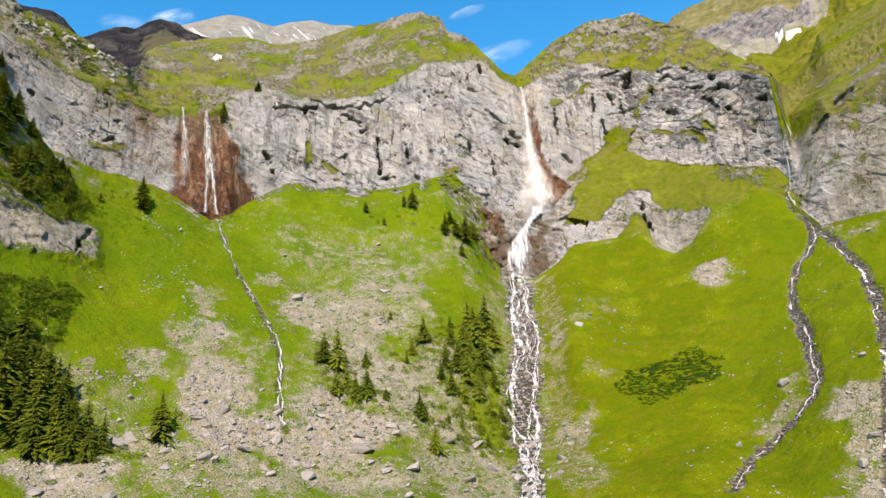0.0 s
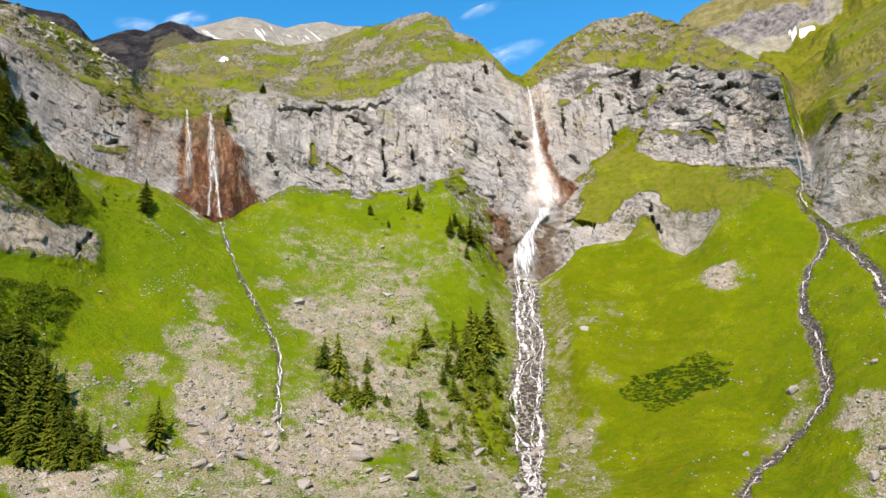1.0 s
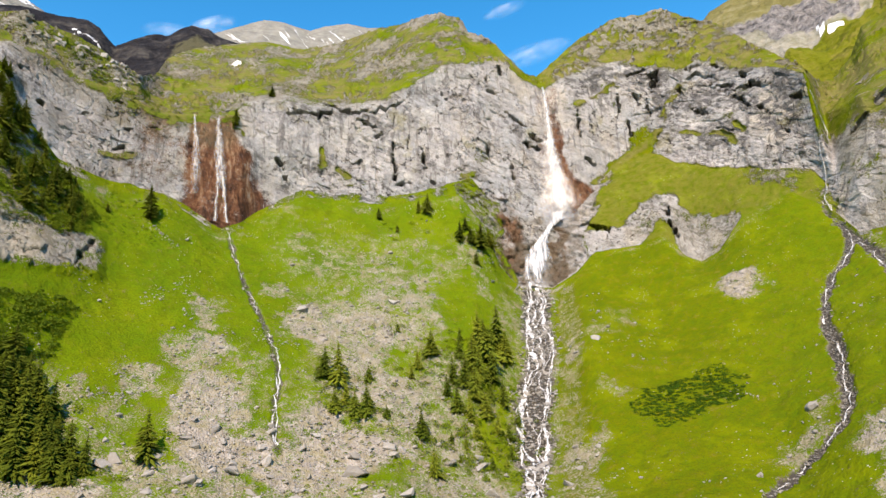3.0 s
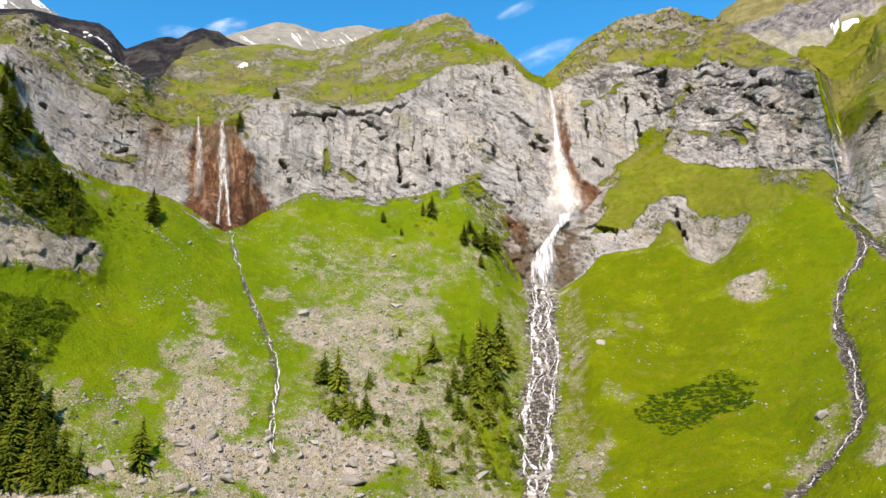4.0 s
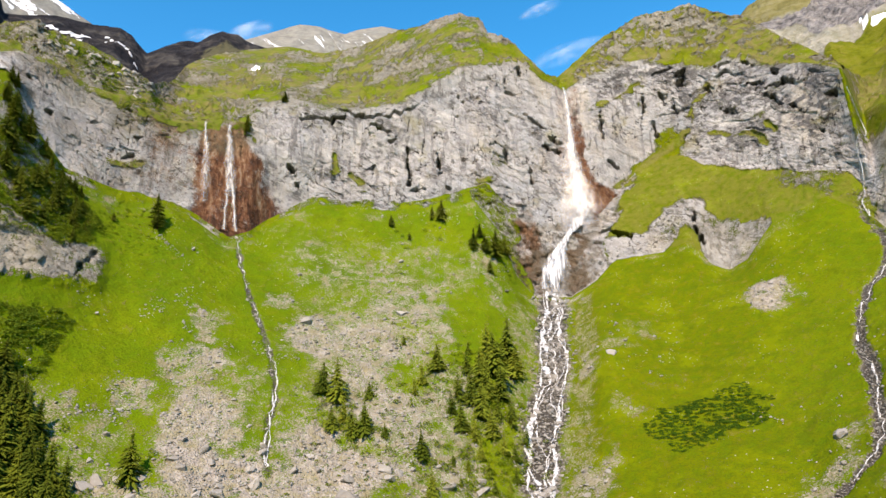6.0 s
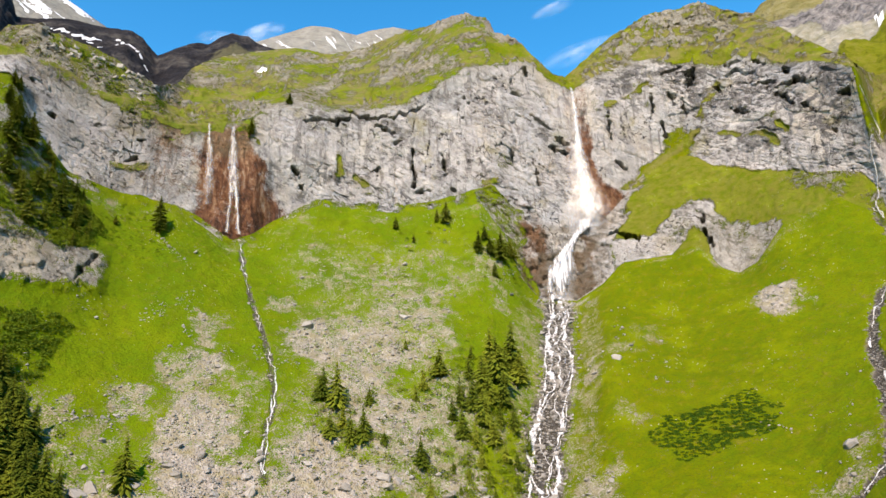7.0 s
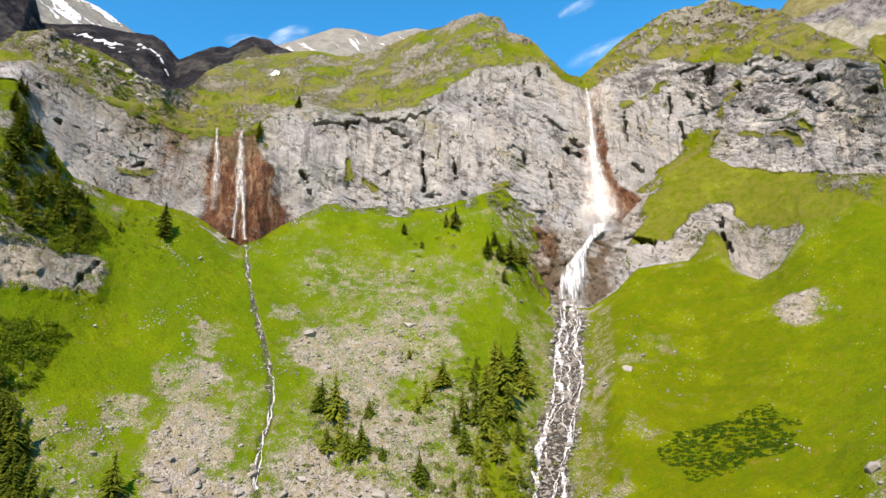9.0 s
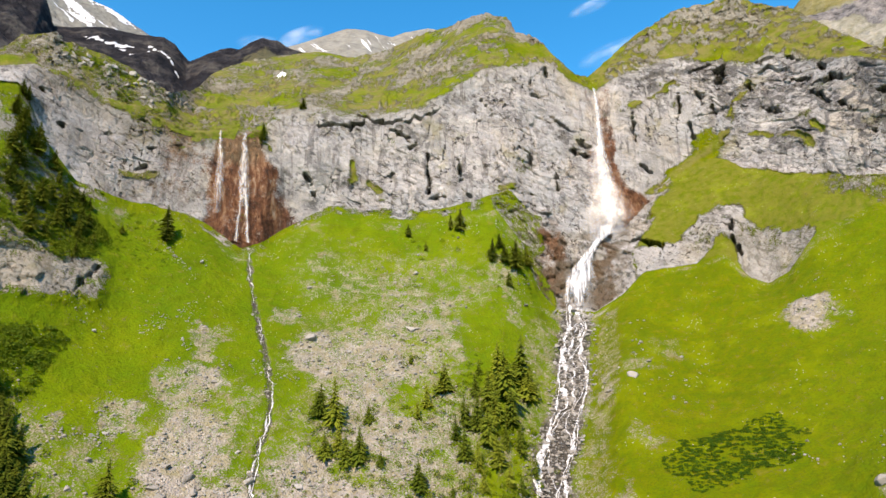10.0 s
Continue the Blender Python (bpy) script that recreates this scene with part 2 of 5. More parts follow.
LAND = land_material()
# Near-black ridge: dark rock with the mountain's shade put into its colours.
DARK_ROCK = far_rock_material("shaded_dark_rock", (0.01, 0.01, 0.013), (0.024, 0.023, 0.026), (0.075, 0.07, 0.064), 0.7, 1.0, (0.115, 0.11, 0.06))
PALE_ROCK = far_rock_material("pale_scree", (0.15, 0.148, 0.138), (0.215, 0.213, 0.19), (0.27, 0.265, 0.24), 0.3, 1.0)
RIDGE_ROCK = shoulder_material()
FALL = water_material("falling_water", 0.34, 1.25, 1.2, (2.0, 2.0, 0.06), 0.9)
VEIL = water_material("thin_falling_water", 0.1, 1.35, 1.2, (1.1, 1.1, 0.035))
RAPID = water_material("cascading_water", 0.25, 0.95, 1.3, (0.9, 0.11, 0.11))
MIST = water_material("drifting_spray", 0.0, 1.6, 0.8, (0.25, 0.25, 0.12), 0.75)
FOAM = water_material("running_water", 0.35, 0.8, 1.5, (0.9, 0.9, 0.9))

# ---- the lie of the land ----
# Lines of the land round the pivot: (bearing in degrees, distance, height).
PIVOT = (21.55, 18.34)
SLOPE_FOOT = [
    (-45.65, 235, 45.1), (-38.2, 232, 43), (-34.82, 222, 42.5), (-29.33, 216, 41.4), (-23.78, 221, 41.7), (-14.75, 222, 39.9),
    (-11.17, 220, 41), (-3.48, 240, 37), (1.73, 249, 37.5), (6.73, 230, 36.2), (12.99, 219, 36.4), (21, 222, 35.7),
    (25.47, 205, 38), (31.13, 195, 39.6)]
SLOPE_LOW = [
    (-46.94, 246, 79.2), (-39.31, 256, 81.7), (-35.82, 261, 82.7), (-30.57, 246, 64.9), (-26.43, 266, 85.9), (-20.09, 266, 85.9),
    (-17.58, 267.5, 85.9), (-10.55, 275, 83.9), (-2.92, 281, 83.1), (0.87, 301, 84.4), (4.36, 300, 83.2), (7, 290, 87.2),
    (10, 284, 79.6), (13.03, 291, 79.2), (19.14, 279, 75.5), (24.69, 268, 72.2), (27.01, 252, 69.9), (32.74, 245, 68.4)]
SLOPE_HIGH = [
    (-47.94, 262, 109.6), (-40.05, 276, 112.5), (-37.97, 279, 115.2), (-35.72, 284, 115.2), (-32.19, 295, 116.7), (-27.21, 297, 118.6),
    (-22.79, 307, 121.7), (-14.82, 314, 123.7), (-10.43, 316, 123.8), (-2.56, 323, 123.7), (0.06, 327, 118), (1.87, 330, 109.4),
    (4.71, 330, 108.2), (6.95, 326, 114.8), (9.82, 332, 120), (13.82, 333, 117.7), (19.29, 320, 112.5), (22.03, 318, 109.9),
    (26.18, 311, 108.6), (29.07, 306, 109.5), (34.19, 300, 107.3)]
OUTCROP_FOOT = [
    (-50, 305, 108), (-44.4, 322, 214), (-41.75, 326, 217.5), (-39.38, 328, 196.2), (-37.12, 332, 181.5), (-33.36, 343, 178.4),
    (-29.04, 348, 176.9), (-26.97, 349, 171.1), (-24.37, 343, 157.7), (-22.78, 346, 162.3), (-21.42, 357, 173.7), (-19.77, 360, 180.8),
    (-17.6, 366, 191.4), (-14.85, 368, 191.6), (-9.78, 362, 186.8), (-6.68, 362, 189.7), (-3.07, 361, 190.6), (-1.18, 358, 171.7),
    (0.26, 350, 140.5), (1.6, 347, 129), (4.71, 349, 127.1), (6.99, 352, 136.6), (8.59, 359, 148.3), (12.56, 362, 149.7),
    (14.48, 360, 153.7), (16.15, 355, 138), (17.35, 355, 133.9), (18.72, 353, 137.4), (20.84, 357, 156), (24.94, 362, 166.9),
    (26.92, 355, 153.3), (28.83, 326, 128.2), (34.86, 310, 125.7)]
CLIFF_FOOT = [
    (-50, 311, 112), (-44.4, 328, 222), (-41.88, 332, 226.8), (-39.43, 333, 201.2), (-37.17, 336, 185.9), (-33.4, 345, 181.5),
    (-29.07, 350, 180.1), (-27, 351, 174.2), (-24.4, 346, 161.7), (-22.8, 348, 166), (-21.43, 360, 177), (-19.78, 362, 183.9),
    (-17.6, 368, 194.6), (-14.85, 370, 194.8), (-9.77, 365, 190.4), (-6.67, 365, 193.3), (-1.96, 367, 201.4), (-0.27, 370, 191),
    (1.39, 372, 180.3), (5.75, 379, 173.6), (7.56, 388, 183.2), (9.19, 399, 197.6), (10.55, 409, 211.3), (12.11, 411, 218.7),
    (15.06, 413, 225.5), (16.71, 406, 211.8), (19.26, 396, 201.4), (23.67, 374, 183.2), (26.72, 366, 175.9), (27.55, 362, 164.2),
    (29.57, 332, 151.7), (35.54, 316, 144.3)]
CLIFF_TOP = [
    (-50, 330, 118), (-44.4, 341, 236), (-41.35, 345, 245), (-39.36, 346, 244.8), (-36.31, 350, 236.2), (-33.74, 352, 236.2),
    (-29.6, 355, 227.7), (-26.74, 358, 231.4), (-24.82, 360, 231.9), (-23.5, 363, 238), (-22.55, 365, 245.5), (-20.06, 367, 251.2),
    (-16.45, 369, 251), (-12.78, 369, 252.7), (-9.57, 368, 255.3), (-6.55, 371, 269.9), (-4.03, 374, 281.3), (-1.27, 379, 287),
    (1.99, 390, 293.1), (3.97, 398, 282.5), (5.71, 404, 276.5), (7.08, 405, 282.1), (9.22, 408, 287.8), (12.33, 413, 293.4),
    (16.57, 414, 281.8), (18.37, 410, 274.2), (19.84, 406, 275.2), (22.96, 391, 255.4), (25.27, 376, 245), (27.85, 355, 223.6),
    (28.25, 385, 210), (30.99, 350, 201.4), (37.39, 330, 197.3)]
CREST = [
    (-50, 345, 122), (-44.4, 356, 250), (-42.77, 358, 266.3), (-40.53, 359, 272.3), (-39.86, 360, 269), (-36.93, 364, 269.3),
    (-34.48, 367, 265.7), (-31.44, 371, 257.7), (-30.3, 410, 279.6), (-29.05, 480, 337), (-26.74, 520, 374), (-23.3, 540, 397.7),
    (-20.23, 540, 403.4), (-17.06, 535, 398.5), (-13.83, 510, 389.6), (-9.97, 470, 376.4), (-6.59, 440, 365.1), (-3.76, 425, 359.1),
    (-1.82, 423, 353.5), (-1.07, 418, 337.5), (0.96, 412, 325.8), (2.57, 398, 301.8), (4.28, 404, 289.9), (5.19, 410, 289.4),
    (6.73, 415, 301.4), (9.84, 425, 323.7), (13.37, 429, 336.1), (17.38, 428, 334.4), (19.16, 425, 323), (21.73, 420, 307.4),
    (24.38, 405, 276.9), (26.89, 385, 248.1)]
CREST_END = [
    (26.89, 385, 248.1), (27.83, 362, 229.1), (28.89, 470, 270), (29.89, 545, 307), (31.2, 545, 318), (32.4, 540, 338), (38.96, 500, 335.5)]

CREST = CREST[:-1] + CREST_END


def lattice(ix, iy, iz, seed):
    """Hashed values 0..1 at whole-number places."""
    h = (ix.astype(np.int64) * 374761393 + iy.astype(np.int64) * 668265263 + iz.astype(np.int64) * 2147483647 + seed * 1274126177) & 0xFFFFFFFF
    h = ((h ^ (h >> 13)) * 1274126177) & 0xFFFFFFFF
    h = ((h ^ (h >> 16)) * 2246822519) & 0xFFFFFFFF
    return ((h ^ (h >> 15)) & 0xFFFF) / 65535.0


def grain(x, y, z, seed=0):
    """Smooth value noise, 0..1."""
    x, y, z = np.broadcast_arrays(x, y, z)
    fx, fy, fz = np.floor(x), np.floor(y), np.floor(z)
    ux, uy, uz = x - fx, y - fy, z - fz
    ux, uy, uz = (u * u * u * (u * (u * 6 - 15) + 10) for u in (ux, uy, uz))
    total = 0.0
    for dx in (0, 1):
        for dy in (0, 1):
            for dz in (0, 1):
                w = (ux if dx else 1 - ux) * (uy if dy else 1 - uy) * (uz if dz else 1 - uz)
                total = total + w * lattice(fx + dx, fy + dy, fz + dz, seed)
    return total


def fbm(x, y, z, octaves=4, seed=0, gain=0.5):
    """Layered noise, about -1..1."""
    total, weight, amp = 0.0, 0.0, 1.0
    for k in range(octaves):
        f = 2.03 ** k
        total = total + amp * (2 * grain(x * f, y * f, z * f, seed + 7 * k) - 1)
        weight += amp
        amp *= gain
    return total / weight * 1.6


def ridge(x, y, z, octaves=3, seed=0):
    """Creased noise, 0..1, with sharp ridges at 1."""
    total, weight, amp = 0.0, 0.0, 1.0
    for k in range(octaves):
        f = 2.1 ** k
        total = total + amp * (1 - np.abs(2 * grain(x * f, y * f, z * f, seed + 11 * k) - 1))
        weight += amp
        amp *= 0.5
    return total / weight


def step(a, b, x):
    t = np.clip((x - a) / (b - a), 0, 1)
    return t * t * (3 - 2 * t)


def soften(a, n, axis):
    """A running mean over 2n + 1 neighbours, with the ends held."""
    pad = [(0, 0), (0, 0)]
    pad[axis] = (n + 1, n)
    c = np.cumsum(np.pad(a, pad, mode="edge"), axis=axis)
    size = a.shape[axis]
    lo, hi = [slice(None)] * 2, [slice(None)] * 2
    lo[axis], hi[axis] = slice(0, size), slice(2 * n + 1, 2 * n + 1 + size)
    return (c[tuple(hi)] - c[tuple(lo)]) / (2 * n + 1)


FINE = 1150
BEARING = np.concatenate([np.linspace(-180, -52, 40)[:-1], np.linspace(-52, 42, FINE), np.linspace(42, 180, 44)[1:]])
FRONT = 1 - step(58, 100, np.abs(BEARING))


def along(points, back_r, back_z):
    """A line's distance and height at every bearing; behind the eye it eases into a plain bowl."""
    p = np.array(points)
    r, z = np.interp(BEARING, p[:, 0], p[:, 1]), np.interp(BEARING, p[:, 0], p[:, 2])
    return r * FRONT + back_r * (1 - FRONT), z * FRONT + back_z * (1 - FRONT)


flat = np.ones_like(BEARING)
crest_r, crest_z = along(CREST, 700, 190)
LINES = [
    (0.02 * flat, -12 * flat), (90 * flat, -9 * flat), (165 * flat, (7 * FRONT + 5)),
    along(SLOPE_FOOT, 235, 22), along(SLOPE_LOW, 280, 45), along(SLOPE_HIGH, 330, 75), along(OUTCROP_FOOT, 400, 110),
    along(CLIFF_FOOT, 420, 118), along(CLIFF_TOP, 480, 150), (crest_r, crest_z),
    (crest_r + 80, crest_z - 75), (1500 * flat, 120 * flat), (4600 * flat, 60 * flat)]
ROWS_BETWEEN = [10, 12, 22, 95, 72, 88, 60, 200, 100, 12, 8, 5]
START = np.concatenate([[0], np.cumsum(ROWS_BETWEEN)])
ROW = np.arange(START[-1] + 1)
BAND = np.interp(ROW, START, np.arange(len(START)))
R0 = np.stack([np.interp(BAND, np.arange(len(LINES)), [l[0][j] for l in LINES]) for j in range(len(BEARING))], 1)
Z0 = np.stack([np.interp(BAND, np.arange(len(LINES)), [l[1][j] for l in LINES]) for j in range(len(BEARING))], 1)
# the meadow bends softly between its lines, the rock only a little
soft_part = step(0, 2, BAND)[:, None] * (1 - step(5.6, 5.95, BAND))[:, None]
for grid in (R0, Z0):
    grid += (soften(soften(grid, 14, 0), 8, 1) - grid) * soft_part
    hard = step(5.6, 5.95, BAND)[:, None] * (1 - step(8.8, 9, BAND))[:, None]
    grid += (soften(soften(grid, 5, 0), 2, 1) - grid) * hard
A0 = np.broadcast_to(np.radians(BEARING), R0.shape)
# ---- relief of the land ----
X0, Y0 = PIVOT[0] + R0 * np.sin(A0), PIVOT[1] + R0 * np.cos(A0)
DEG = np.degrees(A0)
ARC = A0 * 370.0
band = np.broadcast_to(BAND[:, None], R0.shape)
wander = fbm(X0 / 13, Y0 / 13, Z0 / 13, 4, 21)
wander_b = fbm(X0 / 9, Y0 / 9, Z0 / 9, 4, 22)
near_view = np.broadcast_to(FRONT[None, :], R0.shape)


def blobs(items):
    """The largest of some soft ellipses in plan: (x, y, half width, half depth, strength)."""
    out = np.zeros_like(X0)
    for x, y, a, b, k in items:
        d = np.hypot((X0 + 6 * wander - x) / a, (Y0 + 6 * wander_b - y) / b)
        out = np.maximum(out, k * (1 - step(0.55, 1.35, d)))
    return out


def near_path(points, width):
    """1 on a path in plan, falling to 0 at its width."""
    best = np.full_like(X0, 1e9)
    for (ax, ay), (bx, by) in zip(points, points[1:]):
        ux, uy = bx - ax, by - ay
        t = np.clip(((X0 - ax) * ux + (Y0 - ay) * uy) / (ux * ux + uy * uy), 0, 1)
        best = np.minimum(best, np.hypot(X0 - ax - t * ux, Y0 - ay - t * uy))
    best = best + min(1.4, 0.4 * width) * fbm(X0 / 3.2, Y0 / 3.2, 0 * X0, 3, 40)
    return 1 - step(0.35, 1.0, best / width)


def facets(u, v, seed):
    """Broken blocks: each cell of a loose net has its own level and tilt, with the gap to the next cell."""
    iu, iv = np.floor(u), np.floor(v)
    near, second = np.full_like(u, 1e9), np.full_like(u, 1e9)
    level = np.zeros_like(u)
    zero = np.zeros_like(iu)
    for a in (-1, 0, 1):
        for b in (-1, 0, 1):
            cu, cv = iu + a, iv + b
            du = u - cu - lattice(cu, cv, zero, seed)
            dv = v - cv - lattice(cu, cv, zero, seed + 1)
            d = du * du + dv * dv
            h = lattice(cu, cv, zero, seed + 2) - 0.5 + 0.8 * du * (lattice(cu, cv, zero, seed + 3) - 0.5) + 1.1 * dv * (lattice(cu, cv, zero, seed + 4) - 0.65)
            second = np.where(d < near, near, np.minimum(second, d))
            level = np.where(d < near, h, level)
            near = np.minimum(near, d)
    return level, np.sqrt(second) - np.sqrt(near)


LEFT_BROOK = [(-116.9, 333.8), (-105.9, 316.2), (-98.2, 306.8), (-91.5, 298.2), (-83.7, 287.8), (-77.1, 279), (-70.2, 268.7), (-65.8, 260.2), (-63.3, 253.8), (-63, 247.4), (-60.2, 238.6), (-57, 234)]
MAIN_BROOK = [(40.2, 367), (40, 354.6), (37.4, 336.3), (37.5, 321.8), (34.4, 309.5), (31.8, 298.2), (29.3, 288.6), (29, 279.2), (27.5, 269.6), (26, 254.8), (24, 235), (22, 220), (20, 204)]
RIGHT_BROOK = [(182.5, 334.9), (180.4, 324.1), (177.8, 309.9), (170.6, 299.5), (159.1, 295.8), (148.9, 285.5), (141.6, 273.4), (135.7, 258.1), (128.8, 243.2), (122.1, 230.1), (116.4, 224), (110.6, 223.2), (100.2, 222), (88, 214), (76, 200)]
RIGHT_ARM = [(177.8, 309.9), (176, 290), (170, 268), (158, 245), (146, 228), (136, 212), (124, 198), (112, 184), (98, 165), (80, 140)]
SCREE = [
    (-100, 277, 8, 10, 0.52), (-94, 256, 14, 11, 0.56), (-82, 240, 17, 12, 0.70), (-75, 226, 20, 12, 0.85), (-108, 238, 10, 6, 0.48),
    (-82, 310, 7, 9, 0.50), (-61, 292, 13, 15, 0.65), (-35, 325, 15, 13, 0.52), (-16, 322, 11, 13, 0.52), (-38, 300, 20, 18, 0.62),
    (-38, 275, 20, 14, 0.62), (-20, 271, 17, 14, 0.60), (-38, 243, 20, 14, 0.80), (-20, 250, 13, 13, 0.60), (-46, 228, 20, 11, 0.75),
    (-20, 339, 13, 7, 0.46), (-38, 342, 8, 6, 0.48), (131, 318, 11, 9, 0.75), (-118, 224, 9, 7, 0.43), (-95, 210, 12, 8, 0.52), (-110, 192, 22, 10, 0.70), (-70, 206, 34, 12, 0.52), (-30, 218, 34, 13, 0.54), (5, 236, 24, 18, 0.54), (-150, 205, 20, 14, 0.38)]
bed_main, bed_left = np.maximum(near_path(MAIN_BROOK[:9], 10.5), near_path(MAIN_BROOK[8:], 6.0)), near_path(LEFT_BROOK, 1.7)
bed_right = np.maximum(near_path(RIGHT_BROOK, 2.9), near_path(RIGHT_ARM, 3.0))
scree = np.maximum.reduce([blobs(SCREE), 0.95 * bed_main, 0.6 * bed_left, 0.95 * bed_right,
                           blobs([(52, 309, 5, 9, 0.5), (44, 256, 9, 12, 0.5), (78, 325, 8, 10, 0.32), (7, 262, 10, 8, 0.5), (108, 230, 8, 6, 0.5), (118, 236, 5, 9, 0.45), (122, 208, 9, 10, 0.6), (113, 190, 9, 12, 0.65), (102, 176, 12, 12, 0.65), (107, 226, 12, 5, 0.5), (-30, 262, 34, 30, 0.42), (-75, 245, 24, 26, 0.36), (-45, 315, 36, 22, 0.33), (30, 300, 16, 60, 0.4), (-118, 215, 20, 16, 0.36), (41, 361, 15, 8, 0.5), (-29, 304, 24, 14, 0.52), (-4, 284, 16, 14, 0.5), (7, 258, 15, 10, 0.56), (-10, 260, 18, 12, 0.56), (-50, 309, 14, 10, 0.5), (-107, 213, 14, 7, 0.46), (-60, 335, 40, 20, 0.34), (-20, 346, 30, 14, 0.36), (61, 283, 6, 8, 0.36), (64, 316, 6, 8, 0.38), (5, 354, 7, 6, 0.42), (14, 346, 6, 7, 0.44), (22, 334, 6, 8, 0.4), (-62, 196, 36, 9, 0.44), (-22, 203, 28, 10, 0.46), (8, 214, 16, 10, 0.5), (38, 232, 9, 16, 0.42)])])
bank = near_path([(x + 15, y) for x, y in MAIN_BROOK[1:]], 8)
scree = np.maximum(scree, 0.36 * bank)
meadow = 1 - step(5.85, 6.0, band)
scree = np.maximum(scree, step(5.25, 5.9, band) * step(27.9, 28.8, DEG) * near_view * (0.42 + 0.5 * wander))
scree = np.maximum(scree, step(5.72, 5.97, band) * 0.5 * (0.5 + wander)) * meadow

# how rocky: the wall is bare, the ledges and hilltops carry turf
wall = step(5.9, 6.02, band) * (1 - step(7.93, 8.06, band))
hill = step(7.93, 8.06, band)
heath_noise = fbm(X0 / 26, Y0 / 26, Z0 / 18, 4, 33, 0.6)
turf_noise = fbm(X0 / 17, Y0 / 22, Z0 / 20, 5, 3, 0.6)
true_band, band = band, band + 0.05 * wander_b * step(5.97, 6.1, band) * (1 - step(7.8, 8.0, band))
DEG = DEG + 0.35 * wander * step(5.97, 6.1, band)
inside = lambda a, b, soft=0.5: step(a - soft, a + soft, DEG) * (1 - step(b - soft, b + soft, DEG))
rock = np.zeros_like(X0)
rock += wall * (band > 6.97) * (1.0 - 0.34 * step(0.35, 0.8, turf_noise))
shelf = (band > 5.95) * (band <= 6.99)
rise = band - 6
gorge = np.maximum(step(-0.4, 0.4, DEG - np.interp(rise, [0, 0.3, 0.8, 1.0], [1.3, 0.25, 0.5, 0.0]) + 0.9 * turf_noise) * (1 - step(-0.4, 0.5, DEG - 7.9 - 1.5 * step(0.35, 0.6, rise) - 0.5 * turf_noise)), 0.66 * inside(-3.4, 1.3, 0.5) * (0.85 + 0.5 * turf_noise))
slab_top = np.interp(DEG, [8, 9.6, 11, 12.8, 14.5, 15.8], [0.42, 0.30, 0.21, 0.33, 0.42, 0.52])
slab_foot = np.interp(DEG, [12.4, 13.6, 15.4], [-0.1, 0.06, 0.16])
slab = inside(8.0, 16.2, 0.3) * (1 - step(-0.05, 0.05, rise - slab_top)) * step(-0.03, 0.03, rise - slab_foot)
knob = inside(15.6, 20.9, 0.3) * (1 - step(-0.08, 0.08, rise - np.interp(DEG, [16, 18.7, 20.4, 21], [0.44, 0.38, 0.2, 0.12])))
talus = inside(7.6, 13.2, 0.6) * step(6.72, 6.84, band - 0.065 * (DEG - 9.3) + 0.16 * turf_noise) * 0.85
right_shelf = inside(20.6, 28.5) * (0.2 + 0.55 * turf_noise)
rock += shelf * np.clip(np.maximum.reduce([talus, gorge * 0.95, slab * (0.85 + 0.3 * turf_noise), knob * (0.8 + 0.45 * turf_noise), right_shelf, (1 - inside(-3, 28.5)) * (0.3 + 0.6 * turf_noise)]), 0, 1)
rock += hill * (0.31 + 0.4 * turf_noise + 0.22 * heath_noise + 0.2 * step(0.4, 0.8, band - 8 + 0.15 * heath_noise) * inside(8, 22, 2) + 0.18 * inside(-9, 2, 3) * step(0.5, 0.8, band - 8) - 0.12 * step(0.05, 0.1, band - 8) * (1 - step(0.25, 0.4, band - 8)))
hill_at = lambda a0, b0, a1, b1, wide: (1 - step(0.35, 1.0, (lambda t: np.hypot(DEG + 0.5 * wander - a0 - t * (a1 - a0), 9 * (band + 0.05 * wander_b - b0 - t * (b1 - b0))))(
    np.clip(((DEG - a0) * (a1 - a0) + 81 * (band - b0) * (b1 - b0)) / ((a1 - a0) ** 2 + 81 * (b1 - b0) ** 2), 0, 1)) / wide))
stony_hill = np.maximum.reduce([hill_at(*v) for v in (
    (-14.6, 8.86, -16.4, 8.4, 1.3), (-16.4, 8.4, -19.6, 8.06, 1.5), (-25.5, 8.12, -20.6, 8.06, 1.6), (-23, 8.62, -19.5, 8.58, 0.9), (-27, 8.55, -29, 8.75, 1.6), (-20, 8.84, -17, 8.8, 1.0),
    (-8, 8.3, -3, 8.25, 1.8), (-12, 8.55, -8, 8.75, 0.9), (-12, 8.35, -9.5, 8.45, 0.8), (-5, 8.55, -2.5, 8.6, 0.9), (11, 8.4, 16, 8.4, 1.1), (9, 8.75, 14, 8.85, 1.0), (17, 8.75, 20, 8.6, 1.0), (21, 8.35, 23, 8.3, 0.8))]) * hill
terrace = Z0 / 9 + 3.4 * fbm(X0 / 38, Y0 / 38, Z0 / 38, 4, 23, 0.6) + 0.02 * ARC
riser = step(0.55, 0.75, terrace - np.floor(terrace)) * step(0.42, 0.6, grain(X0 / 16, Y0 / 16, Z0 / 16, 26))
rock += hill * (0.5 * riser - 0.12 + 0.2 * fbm(ARC / 11, Z0 / 3.4, R0 / 12, 3, 36, 0.7)) * (1 - 0.6 * inside(-30, -8, 2))
rock = np.where(inside(-52, -31.0, 1.0) * hill > 0.5, 0.33 + 0.55 * turf_noise + 0.25 * riser, rock)
